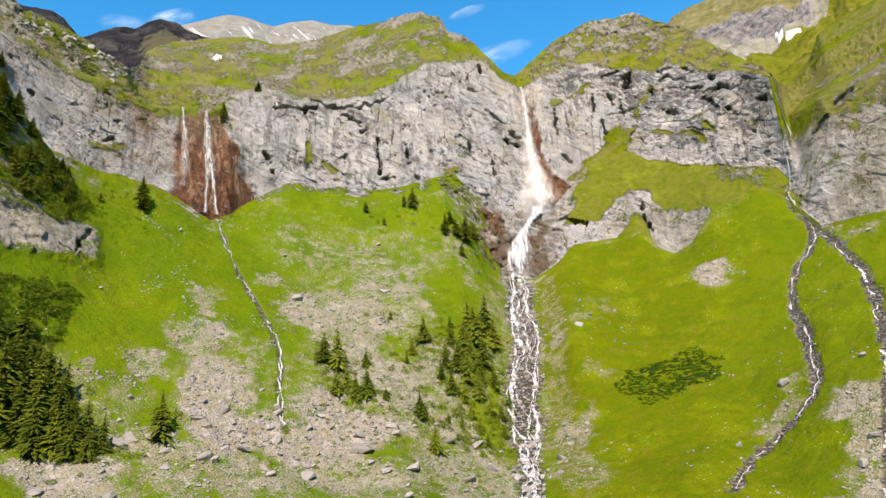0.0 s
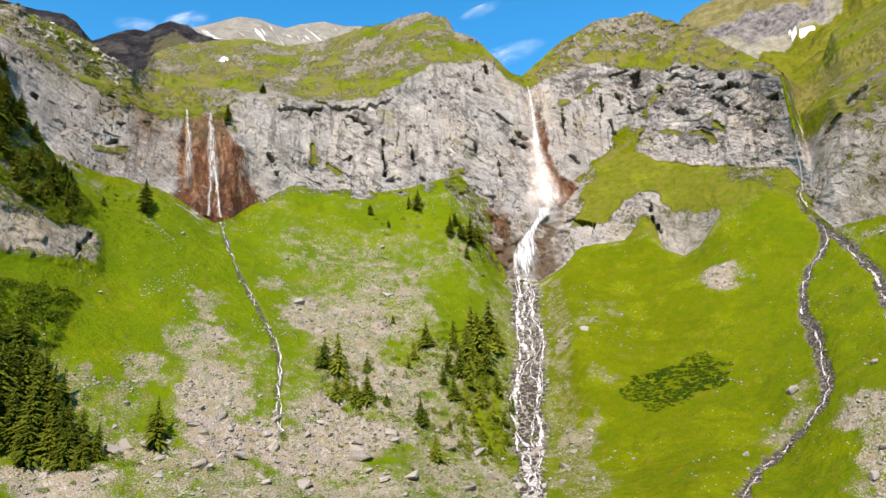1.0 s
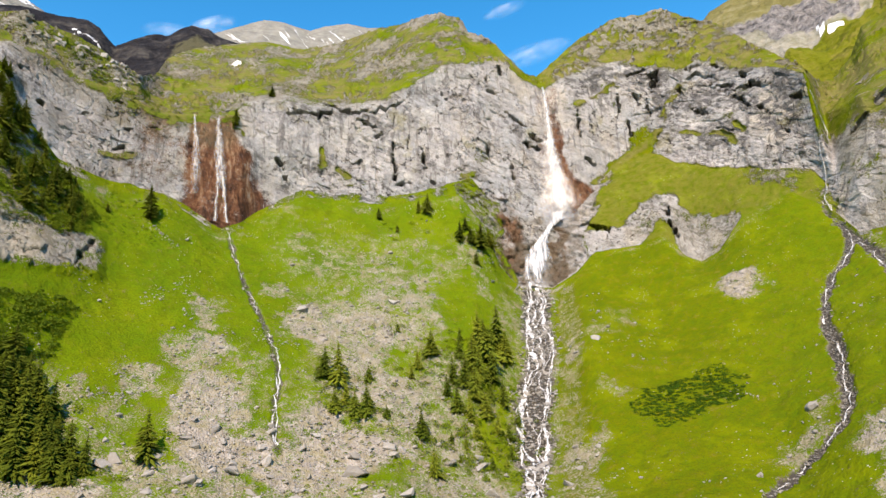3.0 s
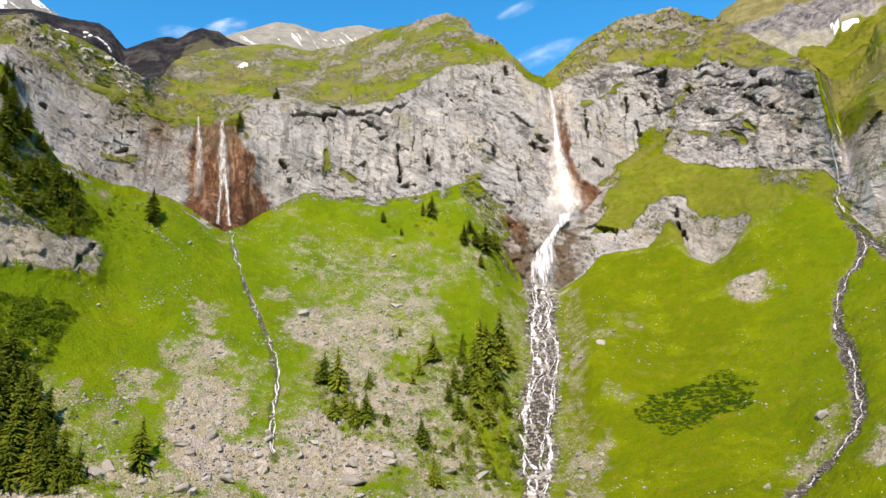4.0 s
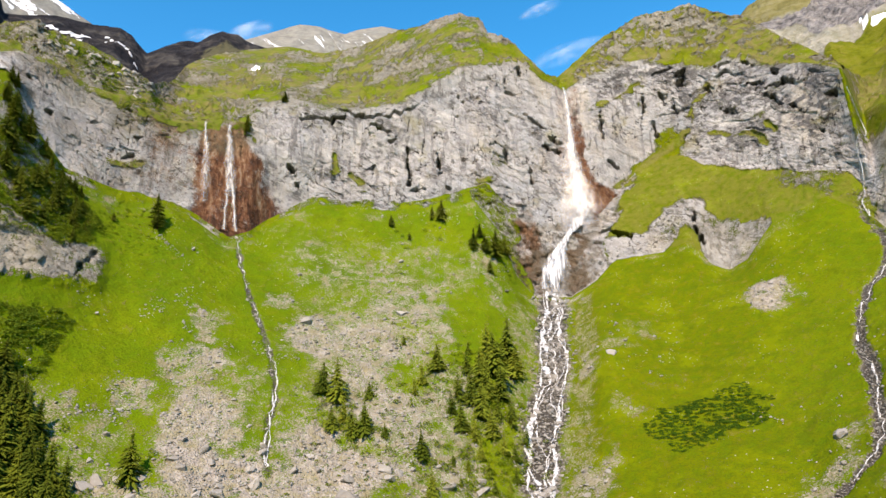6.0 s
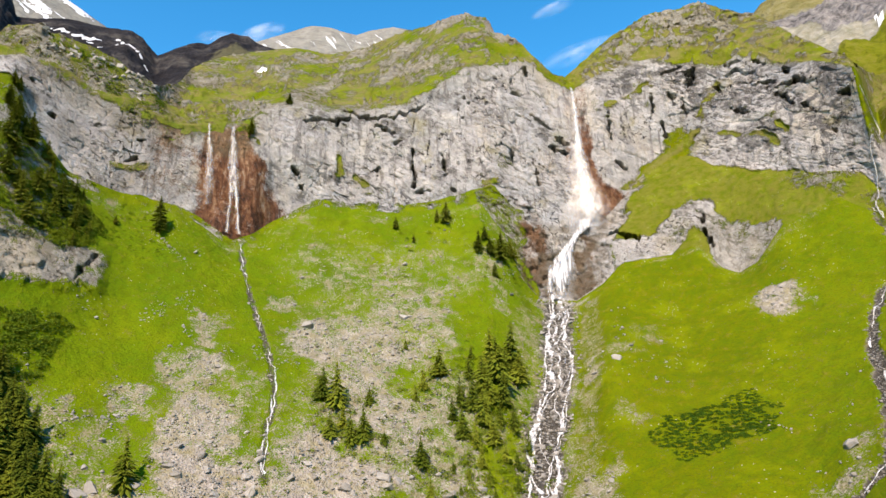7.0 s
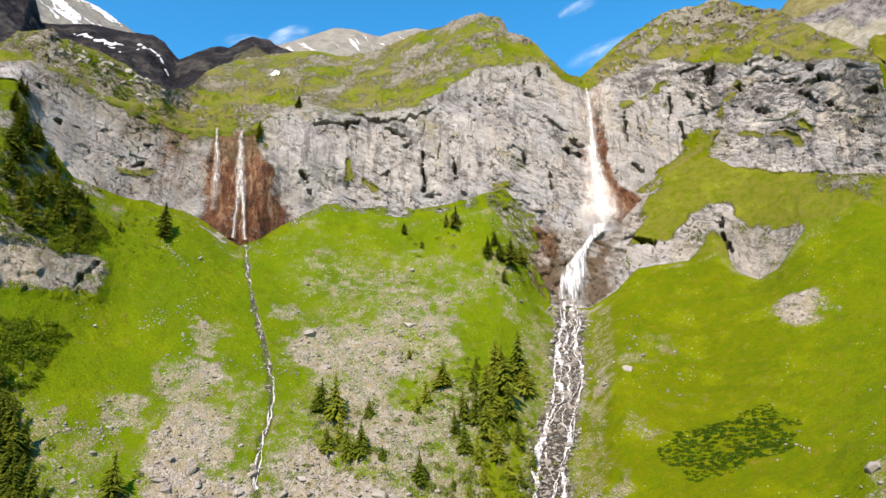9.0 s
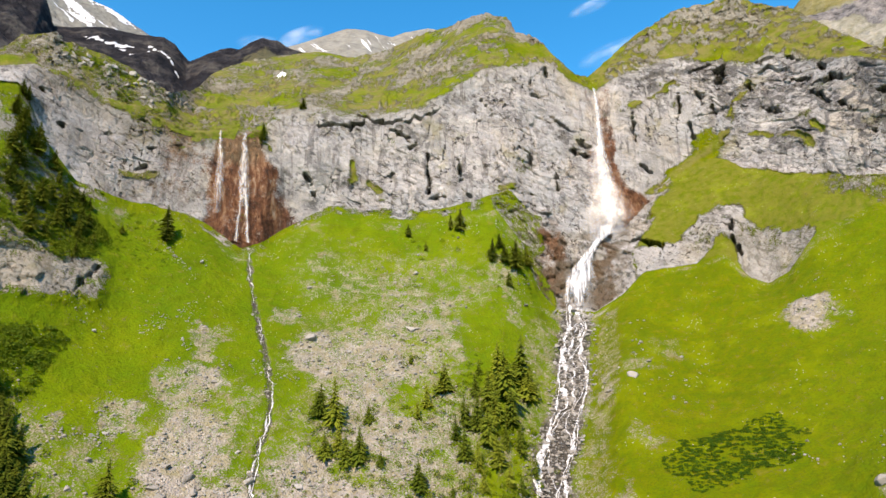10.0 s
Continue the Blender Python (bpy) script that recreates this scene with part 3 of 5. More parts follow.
rock -= wall * 0.85 * inside(-43, -23.0, 1.0) * step(0.0, 0.2, band - np.interp(DEG, [-42, -36, -33, -30, -27, -25.5, -23.2], [7.95, 7.85, 7.74, 7.72, 7.83, 7.95, 7.8]) + 0.2 * turf_noise)
rock = rock + 0.27 * stony_hill
rock = np.where(inside(-31, -25.6, 0.6) * (band > 7.93 + 0.03 * wander_b) * (band < 8.2) > 0.5, 0.15 + 0.5 * turf_noise, rock)
rock = np.where(inside(28.4, 44, 0.2) * (band > 8.0) > 0.5, 0.02 + 0.45 * turf_noise, rock)
ramp_green = inside(9.1, 15.2, 0.9) * (band > 6.6) * (1 - step(6.76, 6.92, band - 0.065 * (DEG - 9.3) + 0.16 * turf_noise))
rock *= 1 - 0.9 * np.clip(ramp_green, 0, 1) * (band > 6.66)
rock = np.maximum(rock, inside(-41, -33.6, 0.5) * step(5.03, 5.12, band + 0.05 * turf_noise) * (1 - step(5.33, 5.45, band)) * (0.75 + 0.3 * turf_noise))
rock = np.maximum(rock, inside(-46, -36.2, 0.5) * step(5.35, 5.5, band) * (1 - step(5.95, 6.0, band)) * (0.38 + 0.6 * turf_noise))
rock = np.maximum(rock, step(28.0, 29.0, DEG) * step(5.9, 6.1, band) * (1 - step(7.4, 7.9, band)) * (0.5 + 0.5 * turf_noise))
rock = np.where((DEG > 27.6 + 0.25 * wander) & (band > 6) & (band < 8), np.clip(0.72 + 0.55 * turf_noise - 0.55 * step(7.6, 7.9, band - 0.04 * (DEG - 32)), 0, 1), rock)

# rust stains and wet rock by the falls, and the darkened left wall
across_main = np.abs(DEG - 5.9)
drop = np.clip(8 - band, 0, 1)
across_left = np.abs(DEG + 25.7 - 1.7 * drop) / (1.8 + 2.2 * drop)
heath = np.maximum(hill, step(28.3, 29, DEG) * (band > 6) * 0.8) * np.clip(0.72 + 1.2 * heath_noise, 0, 1) + shelf * inside(8, 28, 0.5) * 0.3 + 0.5 * wall * inside(-43, -22, 1) * step(7.6, 7.8, band)
rust = wall * (band > 6.9) * (1 - step(0.75, 1.15, across_left)) * 0.95
rust = np.maximum(rust, wall * (band > 6.95) * (1 - step(0.3, 1.0, np.abs(DEG - 6.35 - 5.5 * np.clip(7.36 - band, 0, 0.36)) / (1 + 2.2 * np.clip(7.36 - band, 0, 0.4)))) * (0.45 + 0.55 * (1 - step(7.4, 7.9, band))))
rust = np.maximum(rust, wall * (band > 6.95) * (1 - step(0.2, 0.9, np.abs(DEG - 5.2))) * 0.4)
low_wall = step(5.92, 6.0, band) * (1 - step(6.88, 7.16, band + 0.16 * wander))
rust = np.maximum(rust, low_wall * np.maximum(inside(0.2, 2.6, 0.7) * (0.75 + 0.8 * wander), inside(4.6, 6.6, 0.6) * (0.55 + 0.9 * wander_b)))
rust = np.maximum(rust, wall * (band > 6.95) * inside(-31.5, -27.0, 1.2) * (0.42 + 0.4 * wander))
wet = np.maximum(bed_main * meadow * (0.85 + 0.4 * wander), low_wall * inside(0.2, 7.8, 0.6) * np.clip(0.55 + 0.9 * wander_b, 0.05, 1.0))
wet = np.maximum(wet, bed_left * meadow * 0.7)
wet = np.maximum(wet, bed_right * meadow * 0.8)
# Left wall: seepage, with the dimness of its grazing light put into the colour.
wet = np.maximum(wet, wall * (band > 6.95) * inside(-42, -27.0, 1.5) * np.clip(0.42 + 0.25 * wander, 0, 1))
band = true_band
dry = 0.28 + 0.35 * bank + 0.5 * step(-4, 10, DEG) * (1 - 0.5 * step(14, 26, DEG)) + 0.4 * hill + 0.3 * wall

# relief: meadow and hills move up and down, the wall in and out
slant = Z0 + (0.6 + 0.35 * step(8, 16, DEG)) * (ARC - 60)
warp = 5 * fbm(ARC / 22, Z0 / 22, 0 * ARC, 3, 11)
lift = 1.3 * fbm(X0 / 34, Y0 / 34, 0 * X0, 3, 5) + 0.35 * fbm(X0 / 6, Y0 / 6, 0 * X0, 3, 6)
lift += scree * (0.5 * fbm(X0 / 2.4, Y0 / 2.4, 0 * X0, 3, 8))
lift += hill * 2.6 * (riser - 0.3) * step(8.0, 8.12, band) * (1 - 0.7 * step(8.85, 9.0, band))
lift += hill * (2.4 * ridge(X0 / 22, Y0 / 26, Z0 / 20, 4, 9) - 1.6 + 2.6 * np.clip(turf_noise + 0.2, 0, 1) * (ridge(X0 / 9, Y0 / 9, Z0 / 9, 4, 10) - 0.5))
lift -= 2.0 * bed_main * meadow + 0.9 * bed_left * meadow + 1.6 * bed_right * meadow
hill_block, _ = facets((ARC + 0.5 * warp) / 11, (Z0 + 0.12 * ARC + 0.3 * warp) / 1.7, 111)
lift += hill * (0.2 + 0.9 * step(0.3, 0.6, rock)) * hill_block
lift *= near_view * step(0.5, 2.5, band) * (1 - wall) * (1 - step(9.0, 9.6, band) * 0.9)


def plates(x, y, steps, seed):
    """Stepped noise: flat plates with sharp edges between them."""
    q = (fbm(x, y, 0 * x, 3, seed) * 0.5 + 0.5) * steps
    f = q - np.floor(q)
    return (np.floor(q) + step(0.78, 1.0, f)) / steps - 0.5


def strokes(items, width, hard=0.5, wob=0.9, fray=0.0):
    """1 on some strokes over the wall, given as (bearing, height) ends."""
    best = np.full_like(ARC, 1e9)
    wob_a, wob_z = ARC + wob * warp, Z0 + wob * warp
    for a0, z0, a1, z1 in items:
        ax, bx = radians(a0) * 370, radians(a1) * 370
        ux, uz = bx - ax, z1 - z0
        t = np.clip(((wob_a - ax) * ux + (wob_z - z0) * uz) / (ux * ux + uz * uz), 0, 1)
        best = np.minimum(best, np.hypot(wob_a - ax - t * ux, wob_z - z0 - t * uz) + fray * width * (2 * t - 1) ** 2 * 0.5)
    if fray:
        best = best + fray * width * (1.1 * fbm(ARC / 3.4, Z0 / 2.4, 0 * ARC, 3, 39) + 0.1)
    return 1 - step(hard, 1.0, best / width)


CRACKS_LEFT = [(-16.0, 245, -16.0, 241), (-9.0, 240, -8.3, 238), (-8.9, 228, -8.9, 202), (-6.2, 222, -6.1, 208), (-6.1, 204, -5.3, 197), (-4.1, 262, -3.6, 257), (-4.9, 256, -4.4, 248), (2.0, 253, 3.8, 243), (0.4, 271, 1.0, 267), (1.6, 288, 1.7, 282), (-12.6, 212, -12.0, 215), (-8.7, 199, -7.7, 199), (-19.7, 214, -18.6, 199), (0.0, 230, 0.1, 217), (2.2, 215, 2.2, 203), (-35.8, 217, -35.2, 218), (-33.6, 229, -32.9, 229), (-33.0, 201, -32.2, 204), (-40.8, 229, -40.4, 228), (-38.8, 213, -38.3, 216), (-32.3, 214, -31.7, 215)]
CRACKS_RIGHT = [(14.9, 256, 15.1, 251), (24.0, 224, 24.9, 216), (25.7, 204, 26.3, 197), (22.3, 238, 23.4, 227), (18.7, 273, 19.8, 272), (20.7, 268, 21.7, 262), (23.1, 253, 23.3, 247), (8.9, 258, 8.8, 237), (13.4, 279, 14.9, 281), (8.8, 220, 9.7, 215), (17.7, 264, 18.0, 257), (18.8, 244, 20.0, 235), (20.2, 222, 21.4, 215), (13.9, 267, 14.2, 258), (12.4, 267, 12.4, 255), (15.6, 171, 14.8, 163), (13.1, 248, 13.4, 237)]
CAVES = [(-18.3, 244, -17.6, 244), (27.2, 218, 27.35, 214), (-15.3, 252, -14.3, 249), (-14.3, 249, -12.9, 246), (-12.6, 241, -10.4, 230), (15.6, 281, 15.5, 265), (3.7, 231, 4.7, 225), (8.2, 168, 10.2, 159), (10.2, 159, 11.2, 158), (15.2, 160, 15.6, 148), (4.3, 238, 5.0, 233), (20.4, 255, 21.9, 247), (22.6, 243, 24.2, 235), (16.0, 278, 15.7, 268), (26.6, 219, 27.3, 217)]
notch = strokes(CRACKS_LEFT + CRACKS_RIGHT, 1.15, 0.72, 0.3, 0.9) * step(0.22, 0.4, grain(ARC / 2.6, Z0 / 2.6, 0 * ARC, 24))
notch = np.maximum(notch, 1.3 * strokes(CAVES, 1.6, 0.75, 0.4, 1.1))
lip = inside(-20.5, -8.5, 1.0) * step(0.35, 0.5, grain(ARC / 9, 0 * ARC, 0 * ARC, 28)) + 0.6 * inside(17.8, 26.5, 1.0) * step(0.55, 0.62, grain(ARC / 7, 0 * ARC, 0 * ARC, 29))
edge_b = 7.96 - 0.06 * grain(ARC / 5, 0 * ARC, 0 * ARC, 30) - 0.03 * grain(ARC / 1.6, 0 * ARC, 0 * ARC, 32)
lip = lip * step(edge_b - 0.02 - 0.05 * grain(ARC / 3, 0 * ARC, 0 * ARC, 34), edge_b - 0.012, band) * (1 - step(edge_b - 0.008, edge_b, band))
LEDGES = [(9.15, 264, 12.25, 273), (9.5, 203, 13.2, 225), (13.2, 225, 15.7, 235), (15.7, 235, 16.7, 250), (16.7, 250, 17.9, 263), (17.4, 234, 20, 213), (20, 213, 21.2, 206), (21.2, 226, 22.2, 213), (-15.9, 228, -15.6, 211), (-14.3, 208, -13.6, 196), (-3, 200, -1.4, 204), (-33.6, 199, -31.7, 199), (-29.5, 222, -27.3, 226), (-24, 226, -23, 222)]
# Dark strokes: broken beds, with the shade of overhangs, caves and clefts painted in.
shaded_rock = np.maximum(strokes([(15.2, 284, 15.6, 262), (15.6, 262, 16.6, 246), (17.5, 262, 22.5, 240), (22.5, 240, 26.6, 208), (21, 270, 25.5, 246), (25.5, 246, 27.4, 214), (30, 184, 33.8, 196), (9.5, 282, 14.5, 276), (18, 222, 22, 206)], 12.0, 0.15, 1.2, 0.7), 0.8 * strokes([(-18.4, 246, -12.6, 243), (-12.6, 243, -10.2, 231), (2.4, 254, 4.8, 226), (-9, 240, -8.8, 205)], 4.0, 0.2, 1.0, 0.6))
ledge_turf = strokes(LEDGES, 3.8, 0.2) * step(0.25, 0.5, grain(ARC / 6, Z0 / 4, 0 * ARC, 25))
ravine = strokes([(29.4, 178, 31.2, 188), (31.2, 188, 33.6, 199), (33.6, 199, 36.5, 208)], 5.5, 0.3, 0.8, 0.8)
outcrops = strokes([(33.0, 215, 36.8, 227), (31.0, 225, 32.6, 231)], 4.0, 0.2, 0.8, 0.9)
rock = np.maximum(rock - wall * ledge_turf * 0.8, step(28.6, 29.2, DEG) * np.maximum(0.9 * ravine, 0.75 * outcrops) * (true_band > 6))
# The ravine's shadow is painted the same way.
shaded_rock = np.maximum(shaded_rock, step(28.6, 29.2, DEG) * np.maximum(ravine, 0.6 * outcrops))
heath = np.maximum(heath, wall * ledge_turf * 0.75)
rough_right = 0.55 + 0.2 * step(-12, 0, DEG) + 0.2 * step(8, 14, DEG)
broken = 0.25 + 0.55 * step(0.42, 0.62, grain(ARC / 38, Z0 / 26, 0 * ARC, 27)) + 0.12 * step(12.5, 15, DEG)
cracks = step(0.86, 0.93, ridge((ARC + warp) / 15, (slant + warp) / 6.5, 0 * ARC, 2, 14))
upright = step(0.89, 0.95, ridge((ARC + 0.4 * warp) / 9, Z0 / 34, 0 * ARC, 2, 17)) * step(-0.1, 0.5, fbm(ARC / 30, Z0 / 25, 0 * ARC, 2, 18))
chips = ridge(ARC / 4.2, slant / 3.2, 0 * ARC, 3, 19) - 0.5
columns = ridge(ARC / 16, Z0 / 70, 0 * ARC, 3, 13) - 0.5
along, across = ARC * 0.85 - Z0 * 0.52 + 0.3 * warp, ARC * 0.52 + Z0 * 0.85 + 0.3 * warp
block_a, gap_a = facets(along / 19, across / 9, 81)
block_b, gap_b = facets(along / 7.5, across / 3.6, 91)
block_c, gap_c = facets(ARC / 3.2, Z0 / 3.0, 101)
gap_a = step(0.10, 0.02, gap_a) * step(0.4, 0.55, grain(ARC / 14, Z0 / 14, 0 * ARC, 35))
bulge = 2.4 * fbm(ARC / 45, Z0 / 45, 0 * ARC, 2, 16) + 1.4 * columns
pillar, pillar_gap = facets((ARC + 0.3 * warp) / 6.5, (Z0 + 0.5 * warp) / 21, 131)
riven = 1 - step(6, 9.5, DEG)
bulge = bulge + rough_right * ((0.9 + 1.7 * riven) * plates((ARC + warp) / 34, (slant + warp) / 17, 6, 12) + (0.7 + 0.2 * (1 - riven)) * block_a + 0.9 * riven * pillar
                               + broken * (1.0 * block_b + 0.4 * block_c + 0.3 * chips) - 0.6 * (0.3 + broken) * gap_a - 0.7 * riven * broken * step(0.07, 0.02, pillar_gap))
smooth_slab = inside(9.2, 13.6, 0.6) * step(7.15, 7.3, band) * (1 - step(7.72, 7.82, band))
bulge = bulge * (1 - 0.6 * smooth_slab)
dip, over = ARC * 0.64 - Z0 * 0.77 + 0.6 * warp, ARC * 0.77 + Z0 * 0.64 + 0.9 * warp
rib, rib_gap = facets(dip / 11, over / 3.4, 141)
bulge = bulge + (1 - riven) * (1 - 0.7 * smooth_slab) * (0.6 * rib + 0.7 * pillar - 0.5 * step(0.12, 0.03, rib_gap) * step(0.5, 0.65, grain(ARC / 10, Z0 / 8, 0 * ARC, 37)))
bulge = bulge - rough_right * broken * ((0.8 + 1.6 * riven) * cracks + 2.4 * upright) + 0.8 * ledge_turf
bulge *= (0.3 + 0.7 * step(0.2, 0.5, rock)) * near_view * wall * step(5.95, 6.1, band) * (1 - step(7.85, 8.0, band) * 0.7)
bulge *= (1 - 0.5 * (1 - step(1.0, 2.0, across_main))) * (1 - 0.35 * step(28, 28.8, DEG))
bulge -= near_view * wall * (9.0 * notch + 6.0 * lip)
bulge += near_view * gorge * low_wall * (2.2 * block_b + 1.4 * block_c + 1.6 * pillar - 1.2 * upright)
bulge -= near_view * step(28.6, 29.2, DEG) * (3.5 * strokes([(29.8, 181, 31.2, 189), (31.6, 191, 33.4, 199)], 2.0, 0.6, 0.6, 1.0) - 1.2 * outcrops)
knoll = inside(-41.5, -33.5, 0.5) * step(4.95, 5.08, band) * (1 - step(5.3, 5.5, band))
bulge += knoll * (2.0 + 1.0 * columns + 1.8 * block_b + 0.7 * block_c - 4.5 * strokes([(-34.5, 135, -35.1, 129), (-35.1, 129, -35.6, 120)], 1.3, 0.6, 0.5, 1.1))
bulge += meadow * blobs([(130, 317, 8, 7, 1.0)]) * (0.8 + 1.5 * chips)
crag, _ = facets((ARC + 0.4 * warp) / 9, (Z0 + 0.25 * ARC) / 1.8, 121)
bulge += hill * near_view * 1.5 * crag * step(0.32, 0.6, rock) * step(8.04, 8.12, band) * (1 - step(8.94, 9.0, band))
R1 = R0 - bulge
Z1 = Z0 + lift
X1, Y1 = PIVOT[0] + R1 * np.sin(A0), PIVOT[1] + R1 * np.cos(A0)


def at_row(row, bearing):
    """A place on the land by its row and bearing."""
    j = np.interp(bearing, BEARING, np.arange(len(BEARING)))
    i0, j0 = int(min(row, len(ROW) - 2)), int(min(j, len(BEARING) - 2))
    fi, fj = row - i0, j - j0
    get = lambda g: (g[i0, j0] * (1 - fj) + g[i0, j0 + 1] * fj) * (1 - fi) + (g[i0 + 1, j0] * (1 - fj) + g[i0 + 1, j0 + 1] * fj) * fi
    return Vector((get(X1), get(Y1), get(Z1)))


def row_of(b):
    return float(np.interp(b, np.arange(len(START)), START))


def on_land(x, y):
    """The land's height at a place in plan."""
    dx, dy = x - PIVOT[0], y - PIVOT[1]
    r, j = math.hypot(dx, dy), np.interp(math.degrees(math.atan2(dx, dy)), BEARING, np.arange(len(BEARING)))
    j0 = int(min(j, len(BEARING) - 2))
    f = j - j0
    return float(np.interp(r, R1[:, j0], Z1[:, j0]) * (1 - f) + np.interp(r, R1[:, j0 + 1], Z1[:, j0 + 1]) * f)


def sheet(name, xs, ys, zs, mat, marks=(), wrap=False):
    """A mesh over a grid of places, with named marks at its corners."""
    n, m = xs.shape
    k = np.arange(n * m).reshape(n, m)
    if wrap:
        k = np.concatenate([k, k[:, :1]], 1)
    faces = np.stack([k[:-1, :-1], k[:-1, 1:], k[1:, 1:], k[1:, :-1]], -1).reshape(-1, 4)
    me = bpy.data.meshes.new(name)
    me.vertices.add(n * m)
    me.vertices.foreach_set("co", np.stack([xs, ys, zs], -1).astype(np.float32).ravel())
    me.loops.add(faces.size)
    me.loops.foreach_set("vertex_index", faces.astype(np.int32).ravel())
    me.polygons.add(len(faces))
    me.polygons.foreach_set("loop_start", np.arange(0, faces.size, 4, dtype=np.int32))
    me.polygons.foreach_set("use_smooth", np.ones(len(faces), dtype=bool))
    me.update(calc_edges=True)
    for key, values in marks:
        layer = me.attributes.new(key, "FLOAT", "POINT")
        layer.data.foreach_set("value", np.ascontiguousarray(np.broadcast_to(values, xs.shape), dtype=np.float32).ravel())
    me.materials.append(mat)
    return new(name, me)


def land_piece(name, lo, hi, label, category):
    s = slice(START[lo], START[hi] + 1)
    ob = sheet(name, X1[s], Y1[s], Z1[s], LAND, [(k, v[s]) for k, v in (("rock", rock), ("scree", scree), ("rust", rust), ("wet", wet), ("dry", dry), ("heath", heath), ("shaded_rock", shaded_rock), ("aged", np.maximum.reduce([hill, 0.25 * gorge * shelf, 0.6 * knob * shelf, 0.7 * meadow])))])
    return tagged(ob, label, category, kind="structure")


land_piece("ground", 0, 6, "steep green alpine meadow with grey scree and boulders", "ground")
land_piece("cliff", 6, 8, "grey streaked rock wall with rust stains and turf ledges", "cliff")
land_piece("hilltops", 8, 12, "rounded green hilltops with rock ribs above the cliff", "hillside")


def mountain(name, skyline, far, near, foot, mat, label, seed, jag=1.0, snow=None, grass=None, columns_n=260, rows_n=70, more=()):
    """A ridge seen against the sky: (bearing, height) along its top at distance far, falling towards the eye."""
    p = np.array(skyline)
    az = np.linspace(p[0, 0], p[-1, 0], columns_n)
    top = np.interp(az, p[:, 0], p[:, 1])
    v = np.concatenate([np.linspace(0, 1, rows_n), [1.1, 1.4]])[:, None]
    fall = np.minimum(v, 1)
    r = near + (far - near) * fall + (v > 1) * (v - 1) * far
    z = foot + (top[None] - foot) * fall ** 1.05 - (v > 1) * (v - 1) * 500
    a = np.broadcast_to(np.radians(az)[None], z.shape)
    x, y = PIVOT[0] + r * np.sin(a), PIVOT[1] + r * np.cos(a)
    size = far / 9
    bump = ridge(x / size, y / size, z / size, 5, seed) - 0.55 + 0.5 * fbm(x / size * 4, y / size * 4, z / size * 4, 4, seed + 3)
    hold = 0.25 + 0.75 * (1 - np.abs(2 * fall - 1) ** 4)
    z = z + bump * size * 0.32 * jag * hold
    marks = [("snow", (snow(np.degrees(a), fall, x, y, z) if snow else 0 * z)), ("grass", (grass(np.degrees(a), fall, x, y, z) if grass else 0 * z))]
    marks += [(key, value(np.degrees(a), fall, x, y, z)) for key, value in more]
    return tagged(sheet(name, x, y, z, mat, marks), label, "mountain", kind="structure")


def snow_bank(deg, fall, lines):
    """Long drifts left on a dark slope, frayed along their edges."""
    out = np.zeros_like(deg)
    fray = 0.42 * fbm(deg * 1.6, fall * 40, 0 * deg, 4, 33, 0.65)
    for a0, f0, a1, f1, wide in lines:
        t = np.clip((deg - a0) / (a1 - a0), 0, 1)
        d = np.hypot(deg - a0 - t * (a1 - a0), 26 * (fall - f0 - t * (f1 - f0))) / wide
        out = np.maximum(out, 1 - step(0.3, 0.8, d + fray))
    return out


def streaks(lo, hi, level, amount, lean=0.0):
    """Snow left in gullies: bands that run down the slope."""
    def marks(deg, fall, x, y, z):
        n = fbm((deg + lean * fall) * 4.6, fall * 6, 0 * z, 3, 31)
        return amount * step(level, level + 0.5, n) * step(lo, lo + 0.06, fall) * (1 - step(hi - 0.06, hi, fall))
    return marks


mountain("dark_ridge", [
    (-54, 690), (-49.69, 672), (-46.2, 668), (-44.4, 655), (-43.4, 612), (-41.99, 615), (-39.95, 627), (-37.31, 629), (-35.03, 632), (-34.05, 625), (-32.75, 602),
    (-31.27, 620), (-30.14, 630), (-28.64, 635), (-27.81, 647), (-26.64, 661), (-25.28, 658), (-24.44, 647), (-22.8, 643), (-20.22, 644), (-14, 620)],
    915, 600, 330, DARK_ROCK, "dark shaded ridge with thin snow bands behind the hills", 41, 0.55,
    snow=lambda d, f, x, y, z: snow_bank(d, f, [(-40.9, 0.85, -39.7, 0.83, 0.31), (-40.2, 0.83, -38.6, 0.8, 0.33), (-38.9, 0.81, -37.2, 0.81, 0.39), (-37.6, 0.825, -35.7, 0.815, 0.35), (-38.6, 0.765, -37.2, 0.755, 0.31), (-35.9, 0.875, -34.8, 0.81, 0.35), (-35, 0.81, -33.5, 0.75, 0.39), (-36.6, 0.78, -36, 0.77, 0.23)]),
    grass=lambda d, f, x, y, z: step(-31, -26, d) * (1 - step(0.75, 0.95, f)) * 0.8)
mountain("snowy_peak", [(-56, 1790), (-48.28, 1700), (-44.31, 1600), (-42.14, 1579), (-40.33, 1564), (-38.91, 1536), (-37.95, 1515), (-36.5, 1480), (-33.48, 1404), (-28, 1300)],
         2300, 1500, 700, PALE_ROCK, "grey peak streaked with old snow", 43, 0.3, snow=lambda d, f, x, y, z: 0.8 * step(0.22, 0.45, fbm((d + 26 * f) * 0.6, f * 9, 0 * z, 5, 31, 0.6)) * step(0.45, 0.55, f), columns_n=300, rows_n=80)
